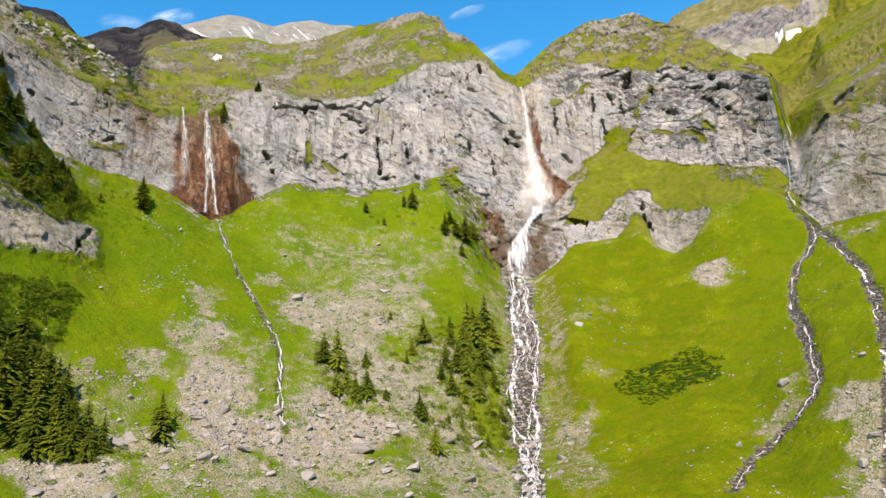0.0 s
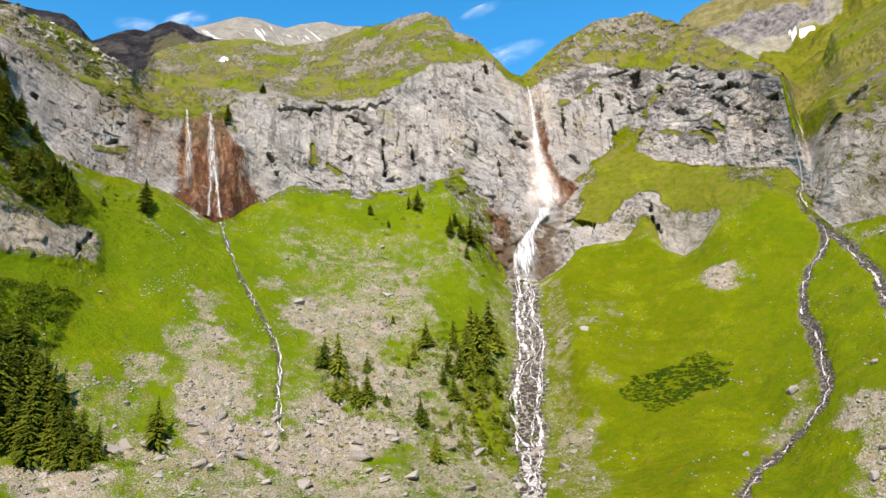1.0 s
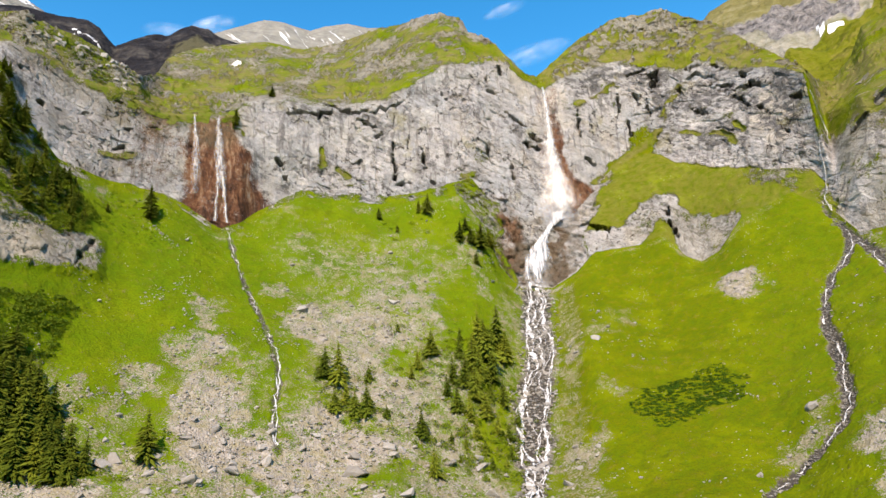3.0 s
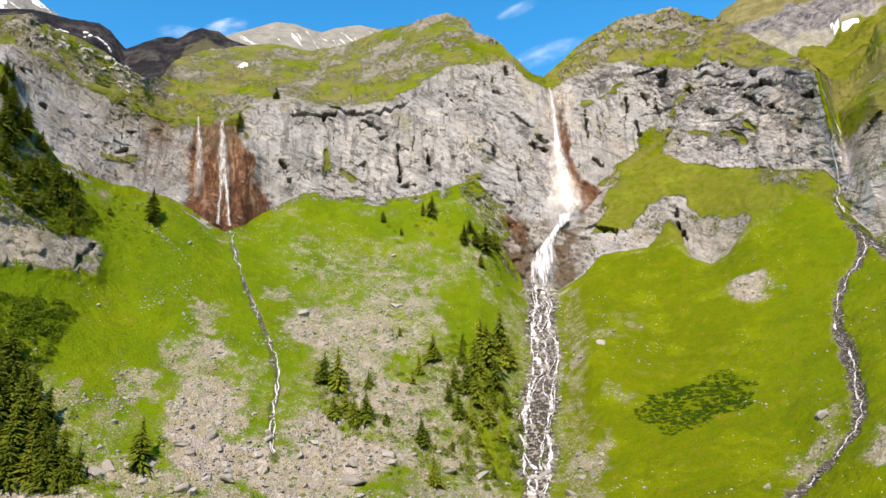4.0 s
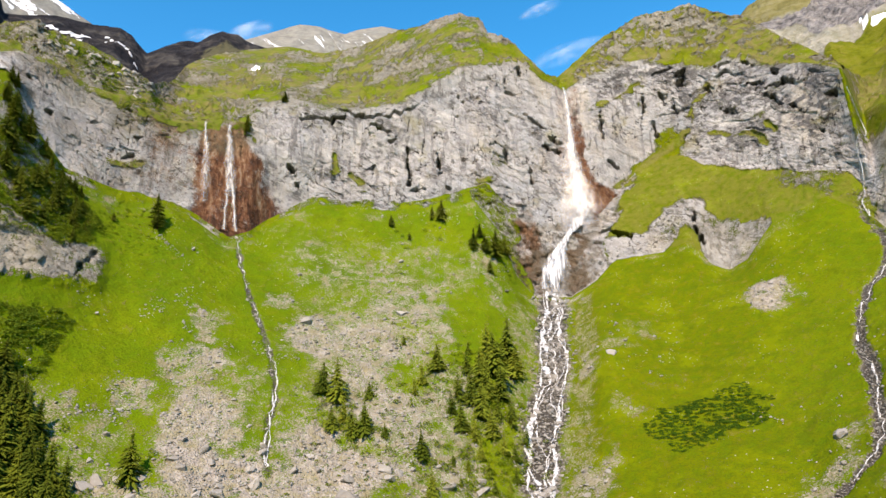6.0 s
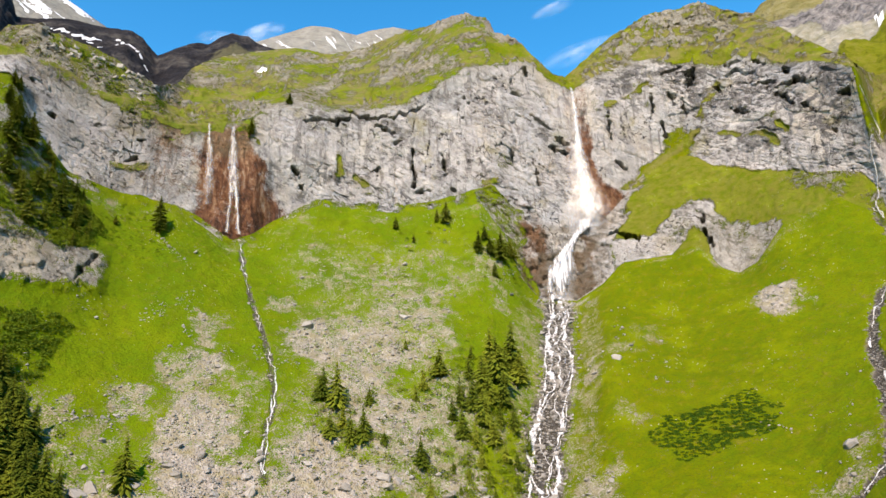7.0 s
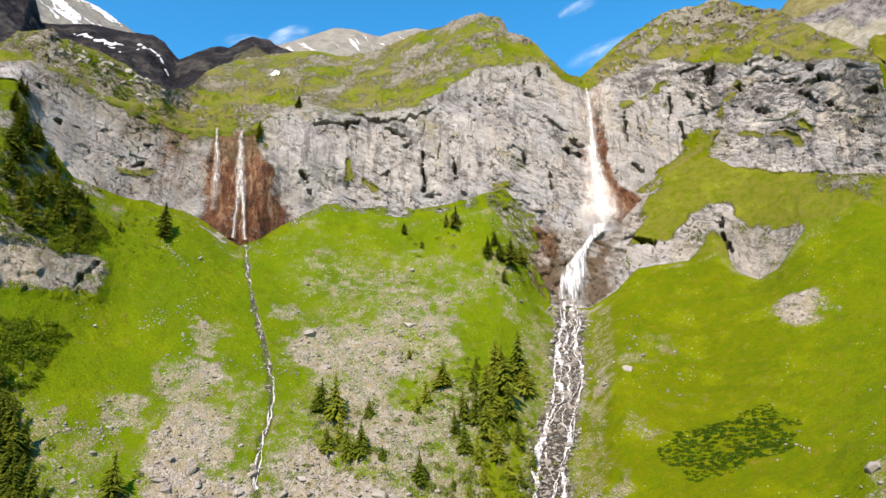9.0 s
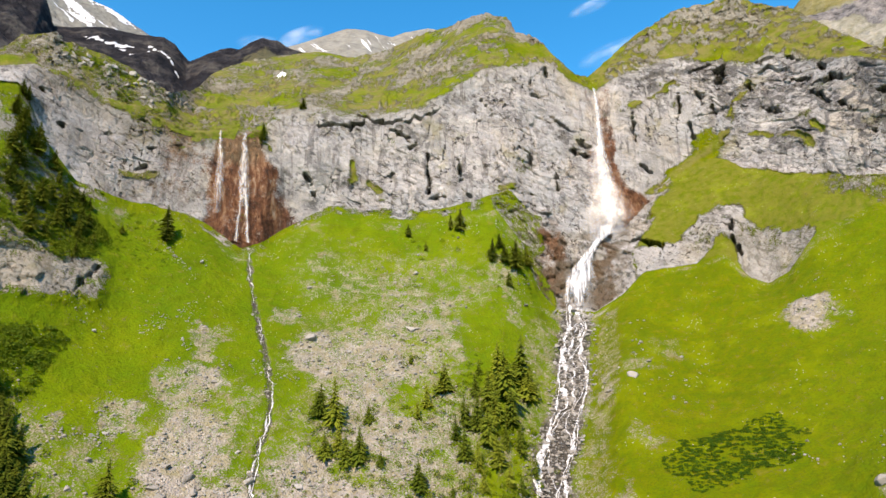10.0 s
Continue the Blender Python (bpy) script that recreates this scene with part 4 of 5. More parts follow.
mountain("pale_peak", [(-31, 1500), (-28.19, 1594), (-26.32, 1648), (-23.86, 1696), (-21.84, 1742), (-19.77, 1784), (-17.9, 1780), (-16.44, 1761), (-15.46, 1750), (-14.1, 1776), (-11.9, 1799), (-9.96, 1778), (-8.29, 1781), (-3.89, 1700), (0, 1600)],
         2480, 1700, 900, PALE_ROCK, "pale scree peak with white snow streaks", 47, 0.25, snow=streaks(0.72, 0.99, 0.42, 0.85, 9), columns_n=380, rows_n=100)
mountain("rocky_shoulder", [(16, 520), (18.51, 575), (21.85, 618), (23.42, 625), (24.94, 629), (27.46, 639), (32.17, 660), (39.35, 690), (50, 690)],
         900, 500, 270, RIDGE_ROCK, "grey rocky mountain shoulder above the green slope", 53, 0.75,
         snow=lambda d, f, x, y, z: step(-1.2, 0.8, z - np.interp(d, [29.1, 30.1, 31.6], [397, 392.5, 394])) * step(-1.2, 0.8, np.interp(d, [29.1, 29.6, 30.2, 31.6], [402, 409, 405, 400.5]) - z) * step(29.3, 29.6, d) * (1 - step(31.3, 31.6, d)),
         grass=lambda d, f, x, y, z: step(-0.03, 0.04, f - np.interp(d, [23.7, 26, 28.6, 30.7, 33], [0.66, 0.64, 0.6, 0.575, 0.5])),
         more=[("stone", lambda d, f, x, y, z: step(-0.02, 0.02, f - np.interp(d, [23, 25.7, 28.1, 30.3, 32.3, 33], [0.56, 0.49, 0.385, 0.35, 0.4, 0.46])) * step(-0.02, 0.02, np.interp(d, [23.7, 26, 28.6, 30.7, 33], [0.66, 0.64, 0.6, 0.575, 0.48]) - f)),
               ("green", lambda d, f, x, y, z: step(-0.03, 0.03, np.interp(d, [24, 26, 28, 29.7, 31.8, 32.9, 34, 38], [0.12, 0.22, 0.3, 0.34, 0.345, 0.375, 0.45, 0.9]) - f))])

# ---- water ----
WIDE = 15


def plain_at(b, bearing):
    """A place on the smooth face of the land."""
    j = np.interp(bearing, BEARING, np.arange(len(BEARING)))
    j0 = int(min(j, len(BEARING) - 2))
    f, row = j - j0, row_of(b)
    r = np.interp(row, ROW, R0[:, j0] * (1 - f) + R0[:, j0 + 1] * f)
    z = np.interp(row, ROW, Z0[:, j0] * (1 - f) + Z0[:, j0 + 1] * f)
    return r, z


def falling(name, path, proud, mat, parent, rows_n=110, fringe=0.55, seed=1, full=0.95, fade=0.0):
    """A veil of water: (bearing, band, half width) from its lip down."""
    p = np.array(path)
    t = np.linspace(0, 1, rows_n)
    key = np.linspace(0, 1, len(p))
    az, b, half = (np.interp(t, key, p[:, k]) for k in range(3))
    az, half = soften(az[None], 5, 1)[0], soften(half[None], 5, 1)[0]
    s = np.linspace(-1, 1, WIDE)
    xs, ys, zs, body = (np.zeros((rows_n, WIDE)) for _ in range(4))
    out = np.interp(t, np.linspace(0, 1, len(proud)), proud)
    for i in range(rows_n):
        r, z = plain_at(b[i], az[i])
        r -= out[i] + 0.4 * (grain(t[i] * 9, 0.0, 0.0, seed) - 0.5)
        ang = math.radians(az[i]) + (s * half[i] + 0.35 * fbm(np.full(1, t[i] * 5.0), 0.0, 0.0, 3, seed + 60)) / r
        rr = r - 0.5 * (1 - s * s)
        xs[i], ys[i], zs[i] = PIVOT[0] + rr * np.sin(ang), PIVOT[1] + rr * np.cos(ang), z
        body[i] = full - fringe * np.abs(s) ** 1.6 - fade * step(0.0, 0.2, t[i] - 0.8 - 0.1 * (grain(s * 3.5, 0.0, 0.0, seed + 70) - 0.7))
    ob = sheet(name, xs, ys, zs, mat, [("body", body)])
    ob.parent = parent
    return ob


def thing(name, label, category, group="", at=(0, 0, 0), kind=""):
    ob = new(name)
    ob.location = at
    return tagged(ob, label, category, group, kind)


main_fall = thing("waterfall", "tall white waterfall dropping over a rust-stained cliff", "waterfall")
MAIN_PATH = [(5.66, 8.02, 0.9), (5.82, 7.88, 1.6), (5.88, 7.68, 2.3), (5.95, 7.42, 3.7), (6.15, 7.22, 6.8), (6.4, 7.08, 10.5), (6.2, 6.99, 9.5)]
falling("plunge", MAIN_PATH, (0.6, 3.0, 3.5, 4.0), VEIL, main_fall, fringe=0.8, full=0.88, fade=1.5)
falling("plunge_core", [(a, b, w * 0.62) for a, b, w in MAIN_PATH], (1.0, 3.8, 4.6, 5.2), FALL, main_fall, fringe=0.85, seed=4, full=0.74, fade=1.3)
falling("spray", [(5.7, 7.55, 4.0), (5.75, 7.4, 8.0), (5.9, 7.25, 12.0), (6.1, 7.1, 16.0), (5.9, 6.97, 16.0), (5.6, 6.86, 12.0)], (5.5, 6.0, 6.5), MIST, main_fall, fringe=0.9, seed=14, full=0.8, fade=1.2)
falling("cascade", [(5.9, 7.04, 4.6), (5.5, 6.96, 3.0), (5.1, 6.86, 2.1), (4.5, 6.7, 2.4), (3.9, 6.52, 4.8), (3.5, 6.3, 8.6), (3.3, 6.0, 10.5)], (3.2, 2.2, 2.2, 2.0), RAPID, main_fall, fringe=0.6, seed=5, full=1.0, fade=0.5)
falling("cascade_core", [(5.5, 6.96, 1.9), (5.1, 6.86, 1.4), (4.5, 6.7, 1.5), (3.8, 6.52, 1.9), (3.0, 6.32, 2.4), (2.4, 6.05, 2.8)], (2.6, 2.6, 2.6, 2.4), RAPID, main_fall, fringe=0.7, seed=15, full=0.95, fade=0.35)
left_fall = thing("waterfall", "twin thin waterfall veils over rust-brown wet rock", "waterfall")
falling("veil", [(-26.92, 7.99, 0.9), (-26.8, 7.8, 1.7), (-26.7, 7.6, 2.6), (-26.62, 7.35, 3.2), (-26.6, 7.15, 3.0)], (1.2, 2.6, 2.8, 2.0), VEIL, left_fall, fringe=0.6, seed=6, full=0.64, fade=0.2)
falling("veil", [(-24.95, 7.99, 1.1), (-24.78, 7.8, 2.2), (-24.65, 7.55, 3.6), (-24.5, 7.32, 3.4)], (1.2, 2.8, 3.0, 3.0), VEIL, left_fall, fringe=0.6, seed=7, full=0.74, fade=0.3)
falling("veil", [(-24.7, 7.42, 1.2), (-24.8, 7.2, 1.1), (-24.85, 7.02, 1.2)], (3.0, 2.6, 2.0), VEIL, left_fall, fringe=0.6, seed=10, full=0.7)
falling("veil", [(-24.4, 7.42, 1.2), (-24.15, 7.2, 1.2), (-23.85, 7.02, 1.3)], (3.0, 2.6, 2.0), VEIL, left_fall, fringe=0.6, seed=11, full=0.75)


def curve_through(points, n):
    p = np.array(points, dtype=float)
    d = np.concatenate([[0], np.cumsum(np.hypot(*np.diff(p, axis=0).T))])
    s = np.linspace(0, d[-1], n)
    q = np.stack([np.interp(s, d, p[:, 0]), np.interp(s, d, p[:, 1])], 0)
    return soften(q, 4, 1).T, s


def strand(parent, points, offset, half, seed, gap=0.25, step_m=0.7, sway=1.1):
    """One thread of running water laid on its bed."""
    length = sum(math.dist(a, b) for a, b in zip(points, points[1:]))
    n = int(length / step_m)
    q, s = curve_through(points, n)
    d = np.gradient(q, axis=0)
    d /= np.maximum(np.linalg.norm(d, axis=1, keepdims=True), 1e-6)
    side = np.stack([d[:, 1], -d[:, 0]], 1)
    u = np.linspace(0, 1, n)
    c = q + side * (6.8 * np.tanh((0.85 * offset(u) + sway * fbm(s / (3 + 2.5 * sway), 0 * s + seed, 0 * s, 4, seed, 0.55)) / 6.8))[:, None]
    w = half * (0.4 + 1.9 * grain(s / 2.2, 0 * s, 0 * s, seed + 2) ** 1.6)
    across = np.linspace(-1, 1, 5)
    xs, ys = c[:, 0:1] + side[:, 0:1] * w[:, None] * across, c[:, 1:2] + side[:, 1:2] * w[:, None] * across
    zs = np.array([[on_land(x, y) for x, y in zip(a, b)] for a, b in zip(xs, ys)])
    zs = np.maximum(zs, zs.mean(1, keepdims=True)) + 0.6 + 0.35 * (sway > 2) - 0.2 * np.abs(across)
    body = 1.05 - 0.45 * np.abs(across)[None] - 1.2 * gap * step(0.5, 0.25, grain(s / 5, 0 * s, 0 * s, seed + 5))[:, None]
    ob = sheet("water_thread", xs, ys, zs, FOAM, [("body", body)])
    ob.parent = parent


brook = thing("mountain_brook", "white braided torrent tumbling between dark boulders", "stream")
spread = lambda u: 0.35 + 0.75 * step(0.0, 0.25, u) * (1 - step(0.45, 0.75, u))
for k, (a, f, h) in enumerate([(-7, 5, 0.5), (5.5, 4, 0.74), (8, 6, 0.36), (-3, 9, 0.27), (1.5, 7, 0.25), (-8.5, 8, 0.24)]):
    strand(brook, MAIN_BROOK, lambda u, a=a, f=f, k=k: a * spread(u) + 1.7 * np.sin(f * 3.5 * u + k) * (0.4 + spread(u)), h, 20 + k, 0.3, sway=2.4)
rill = thing("small_brook", "narrow white rill running down the green slope", "stream")
strand(rill, LEFT_BROOK, lambda u: 0 * u, 0.2, 31, 0.6)
strand(rill, LEFT_BROOK, lambda u: 0.6 * np.sin(25 * u), 0.15, 32, 0.8)
side_brook = thing("side_brook", "stony stream bed curving round the meadow", "stream")
strand(side_brook, RIGHT_BROOK, lambda u: 0 * u, 0.2, 33, 0.9)
strand(side_brook, RIGHT_ARM, lambda u: 1.0 + 0 * u, 0.36, 34, 0.7)
falling("upper_thread", [(27.75, 7.85, 0.35), (28.15, 7.79, 0.45), (28.45, 7.7, 0.5), (27.9, 7.45, 0.45), (27.45, 7.28, 0.4), (27.6, 7.12, 0.35), (27.4, 6.9, 0.4), (27.35, 6.5, 0.4), (26.95, 6.13, 0.5), (27.4, 5.95, 0.5)], (1.5, 2.5, 1.5), FALL, side_brook, fringe=0.4, seed=9)

# ---- trees, shrubs and stones ----
def lit_through(g, colour, amount):
    """Lets some light shine through thin leaves."""
    back, mixer = g.nodes.new("ShaderNodeBsdfTranslucent"), g.nodes.new("ShaderNodeMixShader")
    g.put(colour, back.inputs["Color"])
    mixer.inputs[0].default_value = amount
    g.links.new(g.shader.outputs[0], mixer.inputs[1])
    g.links.new(back.outputs[0], mixer.inputs[2])
    g.links.new(mixer.outputs[0], g.nodes["Material Output"].inputs["Surface"])
    return g.done(colour)


def needle_material(name, deep=1.0):
    g = Graph(name, 0.7)
    tone = g.math("ADD", g.math("MULTIPLY", g.one_of(), 0.55), g.math("MULTIPLY", g.noise(1.3, 3), 0.45))
    c = [tuple(v * deep for v in t) for t in ((0.05, 0.075, 0.007), (0.1, 0.13, 0.012), (0.165, 0.19, 0.018))]
    return lit_through(g, g.ramp(tone, [(0.2, c[0]), (0.5, c[1]), (0.8, c[2])]), 0.14)


def leaf_material(name, low, mid_tone, high):
    g = Graph(name, 0.65)
    tone = g.math("ADD", g.math("MULTIPLY", g.one_of(), 0.5), g.math("MULTIPLY", g.island(), 0.5))
    return lit_through(g, g.ramp(tone, [(0.15, low), (0.5, mid_tone), (0.85, high)]), 0.28)


def bark_material():
    g = Graph("bark", 0.9)
    n = g.noise(3, 4, 0.6, g.scaled((1, 1, 0.25)))
    return g.done(g.ramp(n, [(0.3, (0.05, 0.035, 0.025)), (0.7, (0.14, 0.10, 0.075))]), g.bump(n, 0.8, 0.05))


def stone_material(name, deep=1.0):
    g = Graph(name, 0.85)
    n, f = g.noise(0.9, 5, 0.6), g.noise(4.0, 4, 0.6)
    tone = g.math("ADD", g.math("MULTIPLY", g.math("ADD", g.one_of(), g.island()), 0.27), g.math("MULTIPLY", n, 0.5))
    c = [tuple(v * deep for v in t) for t in ((0.17, 0.16, 0.143), (0.24, 0.228, 0.208), (0.36, 0.342, 0.315))]
    colour = g.mix(g.span(f, 0.5, 0.7, 0, 0.4), g.ramp(tone, [(0.2, c[0]), (0.5, c[1]), (0.85, c[2])]), c[0])
    return g.done(colour, g.bump(g.math("ADD", n, f), 0.7, 0.25))


# Second needle set is a darker copy: deep shade in those stands put into colour.
NEEDLES, SHADED_NEEDLES = needle_material("olive_needles", 1.08), needle_material("shaded_needles", 0.8)
LEAVES, BARK = leaf_material("alder_leaves", (0.05, 0.1, 0.006), (0.12, 0.175, 0.01), (0.22, 0.245, 0.016)), bark_material()
DARK_LEAVES = leaf_material("dark_alder_leaves", (0.028, 0.068, 0.006), (0.062, 0.118, 0.009), (0.12, 0.17, 0.012))
# Darker green copy of the leaf colours, only for the meadow patch.
MEADOW_LEAVES = leaf_material("meadow_shrub_leaves", (0.024, 0.062, 0.004), (0.046, 0.098, 0.006), (0.085, 0.14, 0.008))
STONE, WET_STONE = stone_material("grey_stone"), stone_material("wet_stone", 0.62)
rng = np.random.default_rng(7)


def mesh_of(name, verts, faces, mat, smooth=False):
    me = bpy.data.meshes.new(name)
    me.from_pydata(verts, [], faces)
    me.materials.append(mat)
    if smooth:
        me.shade_smooth()
    return me


def trunk_mesh(height, thick):
    verts, faces, n = [], [], 7
    for k, t in enumerate((0, 0.05, 0.4, 1.0)):
        r = thick * (1.35 if k == 0 else 1.0 - 0.92 * t)
        verts += [(r * math.cos(2 * math.pi * i / n), r * math.sin(2 * math.pi * i / n), t * height - (0.6 if k == 0 else 0)) for i in range(n)]
    for k in range(3):
        faces += [(k * n + i, k * n + (i + 1) % n, (k + 1) * n + (i + 1) % n, (k + 1) * n + i) for i in range(n)]
    return mesh_of("trunk", verts, faces, BARK, True)


def spruce_crown(seed, slim, mat):
    """Whorls of drooping ragged boughs on a stem one metre tall."""
    r = random.Random(seed)
    verts, faces = [], []
    levels = 42
    for k in range(levels):
        t = 0.07 + 0.93 * (k / levels) ** 0.95
        reach = slim * (1 - t) ** 0.85 + 0.012
        count = 16 if t < 0.7 else 10
        turn = r.uniform(0, 6.28)
        for i in range(count):
            if r.random() < 0.07:
                continue
            a = turn + 6.283 * i / count + r.uniform(-0.25, 0.25)
            length, rise = reach * r.uniform(0.3, 1.35) * (1 + 0.28 * math.sin(2 * a + seed + 9 * t)), r.uniform(-0.05, 0.05)
            ca, sa = math.cos(a), math.sin(a)
            width = length * r.uniform(0.055, 0.115) + 0.006
            droop = r.uniform(0.2, 0.8)
            base = len(verts)
            for j, (u, w, d) in enumerate(((0.0, 0.25, 0.03), (0.55, 1.05, -0.05), (1.0, 0.08, -0.30))):
                x, z = length * u, t + rise + length * d * droop * 2
                jag = r.uniform(0.75, 1.2)
                for side in (-1, 1):
                    s = side * width * w * jag
                    verts.append((ca * x - sa * s, sa * x + ca * s, z - abs(s) * 0.55))
                verts.append((ca * x, sa * x, z + width * 0.12))
            for j in range(2):
                p, q = base + 3 * j, base + 3 * j + 3
                faces += [(p, p + 2, q + 2, q), (p + 2, p + 1, q + 1, q + 2)]
    verts.append((0, 0, 1.04))
    tip = len(verts) - 1
    n0 = len(verts)
    for i in range(5):
        verts.append((0.018 * math.cos(i * 1.257), 0.018 * math.sin(i * 1.257), 0.9))
    faces += [(n0 + i, n0 + (i + 1) % 5, tip) for i in range(5)]
    return mesh_of("crown", verts, faces, mat)


def bush_crown(seed, tall, mat, count):
    """A dome of small leaf clumps, one metre in radius."""
    r = random.Random(seed)
    verts, faces = [], []
    for _ in range(count):
        a, h = r.uniform(0, 6.283), r.random() ** 0.8
        rad = math.sqrt(max(0.0, 1 - h * h)) * r.uniform(0.6, 1.15)
        c = Vector((rad * math.cos(a), rad * math.sin(a), h * tall * r.uniform(0.8, 1.1) - 0.1))
        out = Vector((c.x, c.y, c.z + 0.4)).normalized()
        u = out.orthogonal().normalized()
        u.rotate(Matrix.Rotation(r.uniform(0, 6.28), 3, out))
        v = out.cross(u)
        s = r.uniform(0.8, 1.9) / math.sqrt(count)
        lean = out * s * r.uniform(-0.5, 0.5)
        base = len(verts)
        tilt = Matrix.Rotation(r.uniform(-0.9, 0.9), 3, u)
        for p in (-u - lean, v * 0.75 + out * 0.3, u + lean, -v * 0.75 + out * 0.3):
            verts.append(tuple(c + (tilt @ Vector(p)) * s))
        faces += [(base, base + 1, base + 2), (base, base + 2, base + 3)]
    return mesh_of("leaf_crown", verts, faces, mat)


CROWNS = [spruce_crown(k, 0.22 + 0.03 * k, NEEDLES) for k in range(5)]
DARK_CROWNS = [spruce_crown(k + 5, 0.22 + 0.025 * k, SHADED_NEEDLES) for k in range(5)]
TRUNK = trunk_mesh(1.0, 0.018)
BUSHES = [bush_crown(k, 0.75 + 0.15 * k, LEAVES, 115) for k in range(4)]
DARK_BUSHES = [bush_crown(k + 40, 0.8 + 0.2 * k, DARK_LEAVES, 115) for k in range(4)]
LOW_BUSHES = [bush_crown(k + 20, 0.36 + 0.06 * k, MEADOW_LEAVES, 65) for k in range(4)]


def spruce(x, y, height, group, label, z=None, pool=CROWNS):
    """One spruce: stem and crown, scaled from a metre."""
    root = thing("spruce_tree", label, "tree", group, (x, y, (on_land(x, y) if z is None else z) - 0.2))
    root.rotation_euler = (rng.uniform(-0.05, 0.05), rng.uniform(-0.05, 0.05), rng.uniform(0, 6.28))
    root.scale = (height * rng.uniform(0.9, 1.2), height * rng.uniform(0.9, 1.2), height)
    for name, me in (("trunk", TRUNK), ("crown", pool[int(rng.integers(5))])):
        new(name, me).parent = root
    return root


def shrub(x, y, size, group, label, pool=BUSHES):
    root = tagged(new("shrub", pool[int(rng.integers(4))]), label, "shrub", group)
    root.location = (x, y, on_land(x, y) - 0.1)
    root.rotation_euler = (rng.uniform(-0.2, 0.2), rng.uniform(-0.2, 0.2), rng.uniform(0, 6.28))
    root.scale = (size * rng.uniform(0.8, 1.4), size * rng.uniform(0.8, 1.3), size * rng.uniform(0.7, 1.1))
    return root


GROVE_MID = [(-44, 266, 14.1), (-50, 266, 9.8), (-36, 255, 8.2), (-32, 257, 9.3), (-43, 255, 7.2), (-34, 273, 5.5), (-16, 287, 7.4), (-11, 295, 9.5), (-26, 302, 3.7), (-25, 258, 4.1), (-12, 258, 8.2), (-7, 243, 8.6), (-18, 281, 5.8), (-40, 259, 7.1)]
GROVE_BROOK = [(17, 313, 20.1), (9, 304, 18.3), (12, 302, 19.3), (6, 293, 16.3), (3, 286, 13.6), (7, 283, 13.4), (14, 294, 14.5), (20, 309, 14.8), (1, 306, 6.2), (-2, 286, 11.4), (-4, 280, 8.9), (0, 275, 10.9), (5, 274, 10.8), (11, 279, 11), (18, 288, 11.4), (23, 284, 9), (15, 276, 7.6), (7, 269, 7.4), (19, 276, 6.5), (9, 291, 13.9), (1, 297, 9.5), (13, 286, 10.2), (10, 266, 6), (3, 263, 5), (-2, 262, 4.5), (19, 269, 5.5), (12, 258, 5), (1, 256, 4), (17, 262, 4.5)]
TREES_WALL = [(-43, 364, 7.5), (-21, 369, 8.5), (-16, 368, 13.2), (-32, 358, 4.9), (2, 357, 12.6), (8, 359, 10.8), (13, 361, 15.6), (18, 368, 9.8), (10, 352, 7.6), (5, 363, 7.9), (-144, 305, 18.2), (-107, 367, 7.9)]
GROVE_LEFT = [(-90, 212, 15.5), (-125, 207, 22.2), (-122, 209, 18.6), (-121, 212, 14.2), (-131, 209, 18.6), (-108, 203, 13.7), (-103, 202, 11.2), (-113, 202, 15.4), (-117, 201, 13.5), (-136, 213, 12.7), (-135, 204, 21.5), (-128, 201, 17.9), (-136, 199, 19.2), (-141, 204, 16.7), (-136, 209, 16.7), (-142, 198, 18.5), (-127, 214, 15.2), (-131, 215, 14.1), (-139, 217, 13.5), (-118, 206, 15.8), (-110, 199, 12.6), (-105, 198, 9.5), (-121, 199, 14.6), (-144, 211, 14), (-124, 203, 18.5), (-114, 206, 12.2), (-133, 206, 19)]
TREES_HIGH = [(-171, 250, 14), (-172, 259, 13), (-167, 267, 16), (-165, 248, 12), (-162, 271, 12), (-181, 254, 13), (-184, 265, 16), (-181, 272, 10), (-158, 275, 6), (-177, 247, 12), (-183, 240, 13), (-163, 254, 9), (-189, 260, 12), (-185, 262, 9), (-173, 265, 10), (-170, 268, 8), (-165, 268, 9), (-165, 275, 8), (-174, 250, 11), (-173, 280, 7), (-169, 283, 6), (-177, 272, 9), (-197, 265, 8), (-158, 292, 5), (-170, 279, 9), (-163, 277, 8), (-160, 268, 10), (-166, 262, 11), (-174, 276, 8), (-157, 272, 6), (-155, 262, 7)]
for stand, group, label in (
        (GROVE_MID, "spruces on the scree", "olive green spruce growing among grey scree stones"),
        (GROVE_BROOK, "spruces beside the torrent", "slender green spruce in the grove beside the torrent"),
        (TREES_WALL, "spruces under the cliff", "small dark spruce standing below the rock wall"),
        (GROVE_LEFT, "spruces on the lower slope", "tall dark spruce on the lower grassy slope"),
        (TREES_HIGH, "spruces on the steep shoulder", "dark spruce on the steep bushy shoulder")):
    for x, y, h in stand:
        spruce(x, y, h * (1.2 if stand is GROVE_MID else 1.0), group, label, pool=DARK_CROWNS if "dark" in label else CROWNS)
for x, y, z, h in ((-196, 267, 219, 8), (-192, 258, 206, 11), (-191, 264, 205, 9), (-187, 258, 195, 12), (-186, 263, 194, 9), (-184, 252, 185, 12)):
    spruce(x, y, h, "spruces on the steep shoulder", "dark spruce on the steep bushy shoulder", z, DARK_CROWNS)
ledge_place = at_row(row_of(7.86), -23.4)
spruce(ledge_place.x, ledge_place.y - 1.0, 11, "spruces under the cliff", "dark spruce clinging to the rock beside the veil fall", ledge_place.z, DARK_CROWNS)



